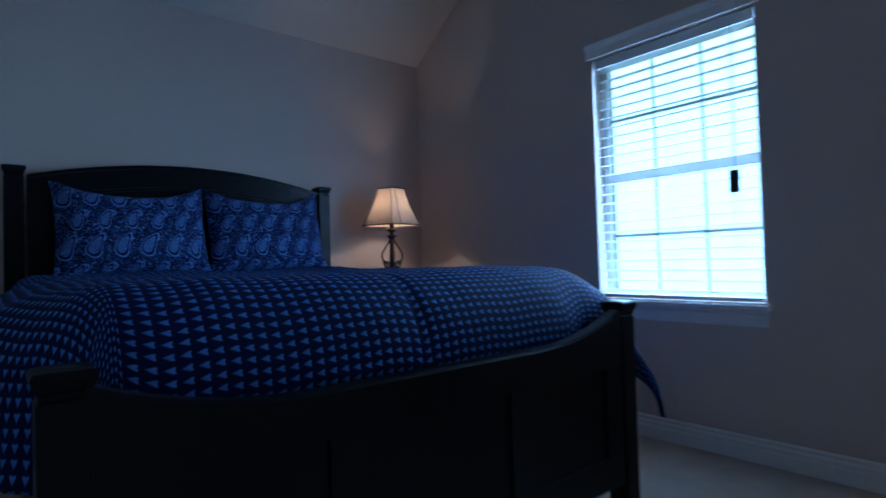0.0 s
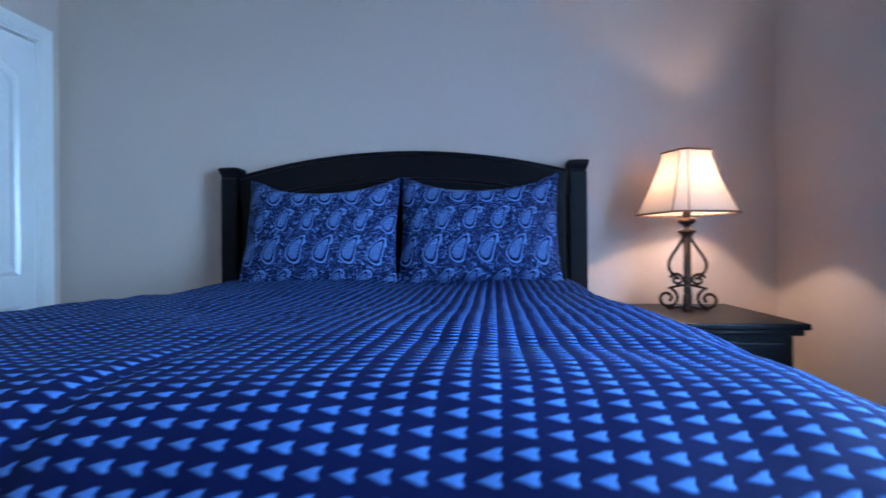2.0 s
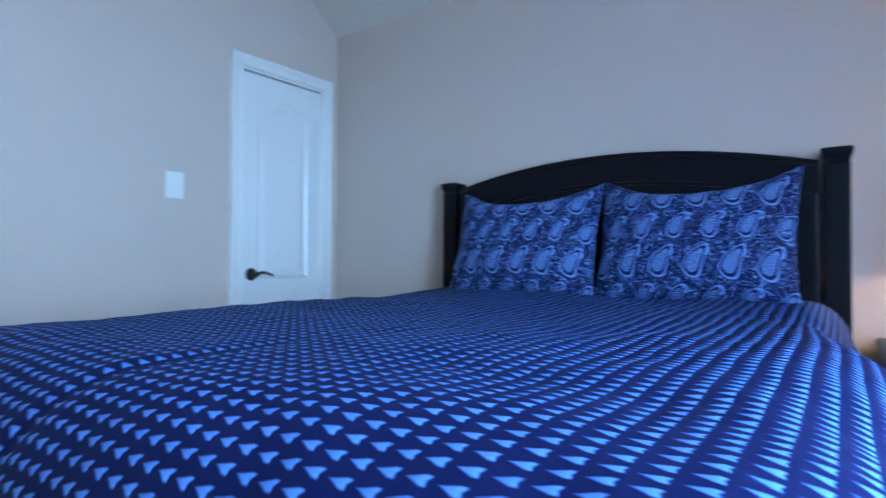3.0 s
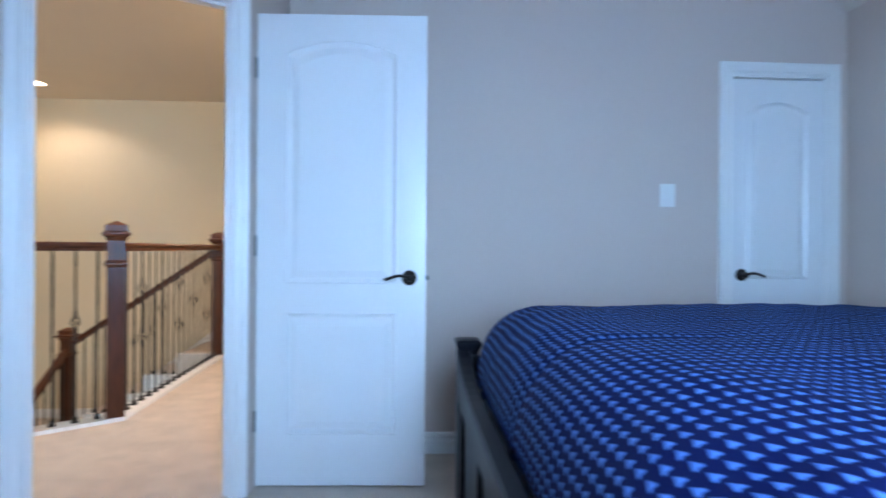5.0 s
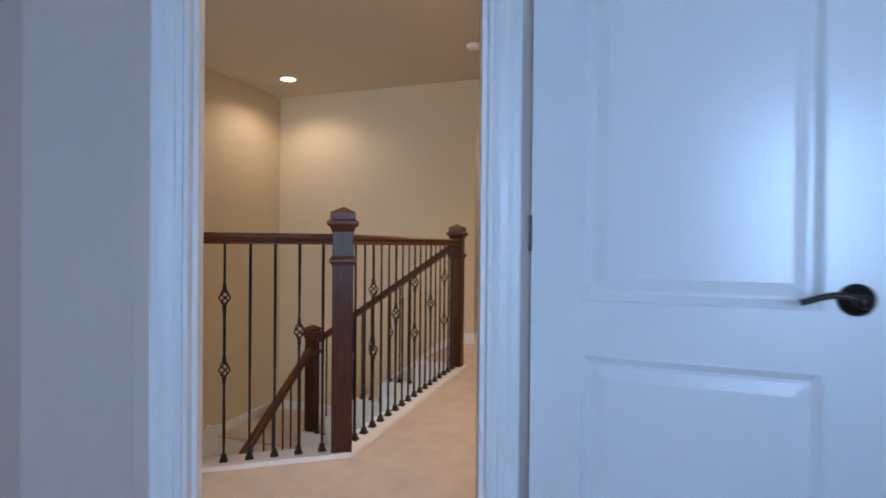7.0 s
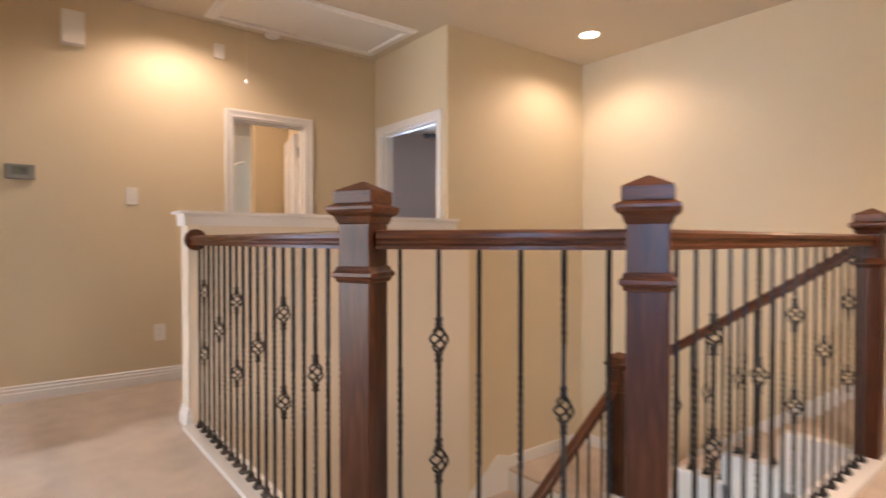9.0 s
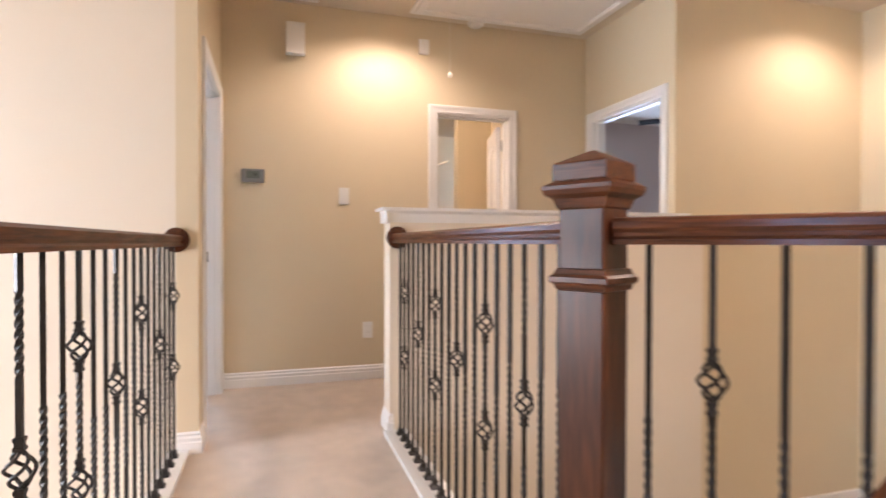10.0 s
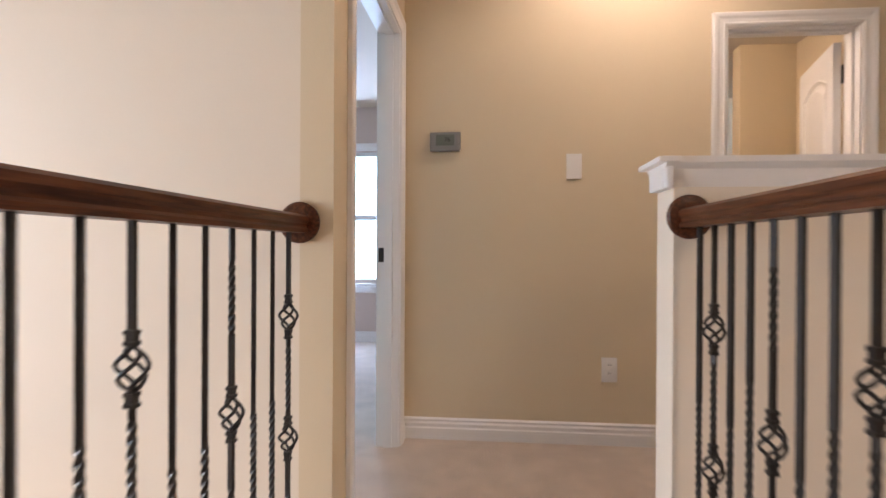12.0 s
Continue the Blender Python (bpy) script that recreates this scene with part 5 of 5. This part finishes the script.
LEDGLOW = glow("lamp_lens", (1.0, 0.80, 0.52), 9.0)
recessed(-3.20, 6.21, TOP, 31, "lit round recessed ceiling light above the stairs")
recessed(-4.36, 3.36, TOP, 37, "lit round recessed ceiling light above the hall")
# this third one is added out of view, as general fill for the landing
recessed(-0.20, 4.25, TOP, 158, "added unseen recessed ceiling light that fills the landing")

# attic hatch: panel with a moulded frame and a pull cord
AT = (-4.745, -4.00, 3.57, 5.02)
at = thing("attic_hatch", pose(0, 0, TOP), "white attic hatch panel with moulded frame in the ceiling", "attic hatch")
bm = bmesh.new()
sweep(bm, [(AT[0] + 0.04, AT[2] + 0.04, 0), (AT[1] - 0.04, AT[2] + 0.04, 0), (AT[1] - 0.04, AT[3] - 0.04, 0), (AT[0] + 0.04, AT[3] - 0.04, 0)], [(-0.045, 0), (0.045, 0), (0.043, -0.012), (0.020, -0.016), (0.010, -0.024), (-0.030, -0.028), (-0.043, -0.018)], closed=True)
part("hatch_frame", bm, TRIM, at)
bm = bmesh.new()
box(bm, AT[0] + 0.085, AT[1] - 0.085, AT[2] + 0.085, AT[3] - 0.085, -0.010, -0.001)
part("panel", bm, TRIM, at)
bm = bmesh.new()
sweep(bm, [(-4.62, 3.84, -0.01), (-4.622, 3.842, -0.46)], ring(0.0015, 5))
vs = lathe(bm, [(0.004, -0.505), (0.015, -0.496), (0.017, -0.482), (0.007, -0.466), (0.003, -0.455)], 10)
for v in vs:
    v.co.x -= 4.622
    v.co.y += 3.842
part("pull_cord", bm, PLASTIC, at)


def smoke_alarm(x, y, z):
    ob = thing("smoke_alarm", pose(x, y, z), "round white smoke alarm on the ceiling", "smoke alarm", "smoke alarms")
    bm = bmesh.new()
    lathe(bm, [(0.066, 0), (0.066, -0.010), (0.060, -0.024), (0.045, -0.034), (0.020, -0.036)], 28)
    part("body", bm, PLASTIC, ob, smooth=False)
    bm = bmesh.new()
    lathe(bm, [(0.012, -0.0355), (0.012, -0.040), (0.008, -0.041)], 12)
    part("button", bm, PLASTIC, ob)


vent = thing("ceiling_vent", pose(-4.62, 2.78, TOP), "white slatted air vent in the hall ceiling", "air vent")
bm = bmesh.new()
sweep(bm, [(-0.15, -0.10, 0), (0.15, -0.10, 0), (0.15, 0.10, 0), (-0.15, 0.10, 0)], [(-0.016, 0), (0.016, 0), (0.014, -0.006), (-0.012, -0.008)], closed=True)
part("frame", bm, PLASTIC, vent)
for k in range(8):
    bm = bmesh.new()
    vs = box(bm, -0.134, 0.134, -0.009, 0.009, -0.001, 0.001)
    bmesh.ops.transform(bm, matrix=pose(0, -0.077 + 0.022 * k, -0.006, 35, 0, 0), verts=vs)
    part("slat", bm, PLASTIC, vent)
smoke_alarm(-1.06, 5.87, TOP)
smoke_alarm(-4.79, 4.11, TOP)


# ---- rooms seen through the openings ----
# office behind the arch
wall("wall_office_back", (-2.7, 8.80), (0.75, 8.80), 0.12, 0, 3.0, PAINT, "tan painted back wall of the office")
wall("wall_office_left", (-2.7, NY + 0.14), (-2.7, 8.80), 0.12, 0, 3.0, PAINT, "tan painted side wall of the office")
wall("wall_office_right", (0.75, 8.80), (0.75, NY + 0.14), 0.12, 0, 3.0, PAINT, "tan painted side wall of the office")
wall("wall_office_front", (-3.74, NY + 0.142), (-2.7, NY + 0.142), 0.1, 0, 3.0, PAINT, "tan painted wall of the office")
bm = bmesh.new()
sec = [(NY + 0.10, 2.775), (8.85, 1.985), (8.85, 2.10), (NY + 0.10, 2.89)]
lo = [bm.verts.new((-2.85, y, z)) for y, z in sec]
hi = [bm.verts.new((0.9, y, z)) for y, z in sec]
for k in range(4):
    bm.faces.new((lo[k], lo[(k + 1) % 4], hi[(k + 1) % 4], hi[k]))
bm.faces.new(lo)
bm.faces.new(hi[::-1])
bmesh.ops.recalc_face_normals(bm, faces=bm.faces[:])
structure("ceiling_office", bm, CEIL, "sloped tan ceiling of the office", "ceiling")
baseboard([(-2.69, 8.80), (0.74, 8.80)])
fl = thing("floor_office", pose(0, 0, 0), "dark brown plank floor of the office", "wood floor", kind="structure")
bm = bmesh.new()
box(bm, -2.7, 0.75, NY + 0.10, 8.80, -0.28, -0.006)
part("underlay", bm, DARKFLOOR, fl)
for i in range(15):
    y0 = NY + 0.105 + i * 0.125
    x = -2.7 - (i * 0.37) % 0.9
    while x < 0.75:
        a, b = max(x, -2.7), min(x + 1.15, 0.75)
        if b - a > 0.02:
            bm = bmesh.new()
            box(bm, a + 0.001, b - 0.001, y0 + 0.001, y0 + 0.124, -0.005, 0.004)
            part("plank", bm, DARKFLOOR, fl)
        x += 1.15

ol = thing("ceiling_lamp", pose(-1.09, 7.60, 2.492, -22.5, 0, 0), "lit round flush lamp on the sloped office ceiling", "ceiling light")
bm = bmesh.new()
lathe(bm, [(0.10, 0), (0.10, -0.018), (0.094, -0.022)], 28)
part("rim", bm, PLASTIC, ol)
bm = bmesh.new()
lathe(bm, [(0.09, -0.020), (0.075, -0.040), (0.045, -0.052), (0.012, -0.056)], 28)
d = part("diffuser", bm, LEDGLOW, ol, "glowing warm glass", smooth=True)
d.visible_shadow = False

DESKWOOD = wood("espresso_desk_wood", (0.012, 0.006, 0.005), (0.05, 0.022, 0.016), 0.35, 0.2, (1.2, 14, 14))
PALE = mat("pale_desk_top", (0.55, 0.48, 0.38), 0.4, 0.05)
desk = thing("desk", pose(-1.92, 8.15, 0), "dark brown office desk with a pale top", "desk")
bm = bmesh.new()
box(bm, -0.62, 0.42, -0.32, 0.55, 0.722, 0.75, 0.004)
part("desktop", bm, PALE, desk, "pale laminated top")
for x in (-0.60, 0.17):
    bm = bmesh.new()
    box(bm, x, x + 0.23, -0.29, 0.53, 0.0, 0.722, 0.004)
    ped = part("pedestal", bm, DESKWOOD, desk)
    for z in (0.08, 0.30, 0.51):
        bm = bmesh.new()
        box(bm, x + 0.012, x + 0.218, -0.306, -0.29, z, z + 0.19, 0.003)
        part("drawer", bm, DESKWOOD, ped)
bm = bmesh.new()
box(bm, -0.37, 0.17, 0.45, 0.47, 0.18, 0.722)
part("modesty_panel", bm, DESKWOOD, desk)
BLACKPLASTIC = mat("black_plastic", (0.012, 0.012, 0.013), 0.4, 0.1)
mon = thing("monitor", pose(-1.80, 8.50, 0.75, 0, 0, 20), "black flat monitor on the office desk", "monitor")
bm = bmesh.new()
box(bm, -0.24, 0.24, -0.012, 0.012, 0.10, 0.41, 0.004)
part("housing", bm, BLACKPLASTIC, mon)
bm = bmesh.new()
box(bm, -0.225, 0.225, -0.0135, -0.0122, 0.115, 0.395)
part("screen", bm, mat("dark_screen", (0.01, 0.01, 0.012), 0.1, 0.05), mon)
bm = bmesh.new()
box(bm, -0.02, 0.02, 0.012, 0.03, 0.01, 0.22, 0.003)
box(bm, -0.10, 0.10, -0.06, 0.08, 0.0, 0.012, 0.004)
part("stand", bm, BLACKPLASTIC, mon)

MESHCLOTH = mat("grey_mesh_cloth", (0.10, 0.075, 0.055), 0.7, 0.15, 10, 400, 0.4)


def build_chair():
    ob = thing("office_chair", pose(-1.13, 7.48, 0.003, 0, 0, 170), "black office chair with mesh back on castors", "office chair")
    for k in range(5):
        a = 2 * math.pi * k / 5 + 0.3
        bm = bmesh.new()
        c, s_ = math.cos(a), math.sin(a)
        sweep(bm, [(0.03 * c, 0.03 * s_, 0.125), (0.16 * c, 0.16 * s_, 0.105), (0.29 * c, 0.29 * s_, 0.075)], [(-0.022, -0.012), (0.022, -0.012), (0.016, 0.014), (-0.016, 0.014)])
        leg = part("leg", bm, BLACKPLASTIC, ob)
        bm = bmesh.new()
        for off in (-0.014, 0.014):
            vs = lathe(bm, [(0.010, -0.009), (0.027, -0.008), (0.028, 0.0), (0.027, 0.008), (0.010, 0.009)], 14)
            bmesh.ops.transform(bm, matrix=Matrix.Translation((0.29 * c, 0.29 * s_, 0.028)) @ pose(0, 0, 0, 0, 0, math.degrees(a) + 40) @ pose(0, off, 0, 90, 0, 0), verts=vs)
        part("castor", bm, BLACKPLASTIC, leg)
    bm = bmesh.new()
    lathe(bm, [(0.034, 0.10), (0.030, 0.15), (0.028, 0.26), (0.016, 0.262), (0.016, 0.40), (0.05, 0.41), (0.07, 0.425)], 16)
    part("gas_lift", bm, BLACKPLASTIC, ob, smooth=True)
    bm = bmesh.new()
    n = 12
    rows = []
    for i in range(n + 1):
        u = i / n * 2 - 1
        row = []
        for j in range(n + 1):
            v = j / n * 2 - 1
            x, y = 0.25 * u * (1 - 0.10 * v * v), 0.245 * v * (1 - 0.10 * u * u)
            z = 0.475 + 0.018 * (abs(u) ** 3) * (1 if u < 0 else -1.6) + 0.010 * v * v
            row.append((x, y, z))
        rows.append(row)
    top = [[bm.verts.new(p) for p in r] for r in rows]
    bot = [[bm.verts.new((p[0] * 0.92, p[1] * 0.92, p[2] - 0.06)) for p in r] for r in rows]
    for i in range(n):
        for j in range(n):
            bm.faces.new((top[i][j], top[i + 1][j], top[i + 1][j + 1], top[i][j + 1]))
            bm.faces.new((bot[i][j], bot[i][j + 1], bot[i + 1][j + 1], bot[i + 1][j]))
    for k in range(n):
        for a, b in (((k, 0), (k + 1, 0)), ((n, k), (n, k + 1)), ((k + 1, n), (k, n)), ((0, k + 1), (0, k))):
            bm.faces.new((top[a[0]][a[1]], top[b[0]][b[1]], bot[b[0]][b[1]], bot[a[0]][a[1]]))
    bmesh.ops.recalc_face_normals(bm, faces=bm.faces[:])
    part("seat", bm, BLACKPLASTIC, ob, smooth=True)

    def back_at(v, h):
        return (-0.245 - 0.12 * h - 0.03 * (1 - v * v) + 0.05 * math.sin(h * 3.0), 0.215 * v * (1 - 0.25 * h * h), 0.52 + 0.54 * h)

    bm = bmesh.new()
    edge = [(v, 0) for v in (-1, -0.5, 0, 0.5, 1)] + [(1, h / 6) for h in range(1, 6)] + [(v, 1) for v in (0.9, 0.5, 0, -0.5, -0.9)] + [(-1, h / 6) for h in range(5, 0, -1)]
    sweep(bm, [back_at(v, h) for v, h in edge], ring(0.018, 6), closed=True)
    back = part("backrest", bm, BLACKPLASTIC, ob, smooth=True)
    bm = bmesh.new()
    g = [[bm.verts.new(back_at(v / 5 - 1, h / 8)) for v in range(11)] for h in range(9)]
    for i in range(8):
        for j in range(10):
            bm.faces.new((g[i][j], g[i][j + 1], g[i + 1][j + 1], g[i + 1][j]))
    mc = part("mesh_panel", bm, MESHCLOTH, back, "brownish see-through mesh", smooth=True)
    md = mc.modifiers.new("thickness", "SOLIDIFY")
    md.thickness = 0.004
    bm = bmesh.new()
    sweep(bm, [(-0.05, 0, 0.44), (-0.24, 0, 0.44), (-0.30, 0, 0.50), (-0.31, 0, 0.66)], [(-0.03, -0.012), (0.03, -0.012), (0.03, 0.012), (-0.03, 0.012)])
    part("back_support", bm, BLACKPLASTIC, ob)
    for s_ in (-1, 1):
        bm = bmesh.new()
        sweep(bm, [(-0.05, s_ * 0.20, 0.44), (-0.06, s_ * 0.30, 0.46), (-0.04, s_ * 0.31, 0.66)], ring(0.016, 8))
        box(bm, -0.16, 0.16, s_ * 0.31 - 0.042, s_ * 0.31 + 0.042, 0.66, 0.69, 0.010)
        part("armrest", bm, BLACKPLASTIC, ob)
    return ob


build_chair()

# west bedroom behind the left doorway
wall("wall_west_room_far", (-7.6, -1.5), (-7.6, 2.13), 0.12, 0, 2.5, PAINT_BED, "grey painted wall of the west bedroom with a window", [(2.19, 3.10, 0.60, 1.95)])
wall("wall_west_room_north", (-7.72, 2.13), (-4.97, 2.13), 0.10, 0, 2.5, PAINT_BED, "grey painted wall of the west bedroom")
wall("wall_west_room_south", (-3.74, -1.5), (-7.72, -1.5), 0.10, 0, 2.5, PAINT_BED, "grey painted wall of the west bedroom")
bm = bmesh.new()
prism(bm, [(-7.72, -1.6), (-3.74, -1.6), (-3.74, 2.13), (-7.72, 2.13)], 2.40, 2.5)
structure("ceiling_west_room", bm, CEIL, "painted ceiling of the west bedroom", "ceiling")
build_window("window_2", -3.10 - 0.0, -2.19, 0.60, 1.95, pose(-7.6, -1.5, 0, 0, 0, -90) @ pose(0, 0, 0), "white window of the west bedroom with daylight behind", 0.12, hang=False, grid=False)
bm = bmesh.new()
bm.faces.new([bm.verts.new(c) for c in ((-20, -9, -3), (-20, 11, -3), (-20, 11, 7), (-20, -9, 7))])
structure("backdrop", bm, bpy.data.materials["overcast_distance"], "bright hazy distance outside the west window", "backdrop")
baseboard([(-7.6, -1.48), (-7.6, 2.12)])
plate("outlet", pose(-7.6, 1.13, 0.345, 0, 0, 90), 0.076, 0.122, "white duplex outlet under the west window", "outlet")

# bath behind the thermostat wall
wall("wall_bath_face", (-6.15, 4.42), (-6.15, 4.80), 0.12, 0, 2.5, PAINT, "tan painted wall inside the bath")
wall("wall_bath_side", (-6.27, 4.80), (-4.97, 4.80), 0.1, 0, 2.5, PAINT, "tan painted wall inside the bath")
wall("wall_bath_far", (-7.6, 3.0), (-7.6, 5.03), 0.12, 0, 2.5, PAINT_PALE, "pale wall at the far end of the bath")
wall("wall_bath_south", (-4.97, 3.10), (-7.7, 3.10), 0.1, 0, 2.5, PAINT_PALE, "pale wall inside the bath")
bm = bmesh.new()
prism(bm, [(-7.7, 3.0), (-4.97, 3.0), (-4.97, 5.13), (-7.7, 5.13)], 2.42, 2.5)
structure("ceiling_bath", bm, CEIL, "painted ceiling of the bath", "ceiling")
build_door("door_3", pose(-4.980, 4.408, 0, 0, 0, 166), 0.595, "white panel door of the bath, open inwards", 2.005, lever_at=0.54, flip=-1)
bm = bmesh.new()
sweep(bm, [(-7.58, 4.36, 1.90), (-6.95, 4.34, 1.905), (-6.285, 4.36, 1.90)], ring(0.0125, 10))
solid("shower_rod", bm, PLASTIC, "white shower curtain rod across the bath", "curtain rod", smooth=True)
bm = bmesh.new()
uv_grid(bm, 40, 6, lambda i, j: (-7.50 + 0.012 * i, 4.36 + 0.03 * math.sin(i * 0.9), 0.25 + 1.62 * j / 6), lambda i, j: (i / 40, j / 6))
cu = solid("shower_curtain", bm, SHEET, "white folded shower curtain hanging from the rod", "shower curtain", smooth=True)
md = cu.modifiers.new("thickness", "SOLIDIFY")
md.thickness = 0.003

# grey room behind the end doorway
wall("wall_grey_room_far", (-7.0, 5.25), (-7.0, 9.0), 0.12, 0, 2.64, PAINT_BED, "grey painted wall of the end room")
wall("wall_grey_room_north", (-7.0, 9.0), (-3.86, 9.0), 0.12, 0, 2.64, PAINT_BED, "grey painted wall of the end room")
wall("wall_grey_room_south", (-4.97, 5.25), (-7.0, 5.25), 0.1, 0, 2.64, PAINT_BED, "grey painted wall of the end room")
wall("wall_grey_room_east", (-3.86, 9.0), (-3.86, 5.25), 0.02, 0, 2.64, PAINT_BED, "grey painted wall of the end room")
bm = bmesh.new()
prism(bm, [(-7.1, 5.25), (-3.86, 5.25), (-3.86, 9.1), (-7.1, 9.1)], 2.62, 2.72)
structure("ceiling_grey_room", bm, CEIL, "painted ceiling of the end room", "ceiling")


BLADE = mat("matt_dark_blade", (0.02, 0.016, 0.013), 0.85, 0.15, 10, 200, 0.1, spec=0.05)


def ceiling_fan(x, y, z):
    ob = thing("ceiling_fan", pose(x, y, z, 0, 0, 12), "dark bladed ceiling fan hanging in the grey end room", "ceiling fan")
    bm = bmesh.new()
    lathe(bm, [(0.06, 0), (0.055, -0.03), (0.014, -0.045), (0.014, -0.16), (0.06, -0.175), (0.10, -0.20), (0.11, -0.26), (0.08, -0.30), (0.05, -0.33), (0.02, -0.34)], 24)
    part("motor", bm, BRONZE, ob, smooth=True)
    for k in range(5):
        bm = bmesh.new()
        box(bm, 0.17, 0.64, -0.062, 0.062, -0.004, 0.004, 0.002)
        box(bm, 0.08, 0.20, -0.016, 0.016, -0.010, -0.004)
        bmesh.ops.transform(bm, matrix=pose(0, 0, -0.25, 0, 0, 72 * k) @ pose(0, 0, 0, 11, 0, 0), verts=bm.verts[:])
        part("blade", bm, BLADE, ob)
    return ob


ceiling_fan(-5.50, 6.95, 2.62)
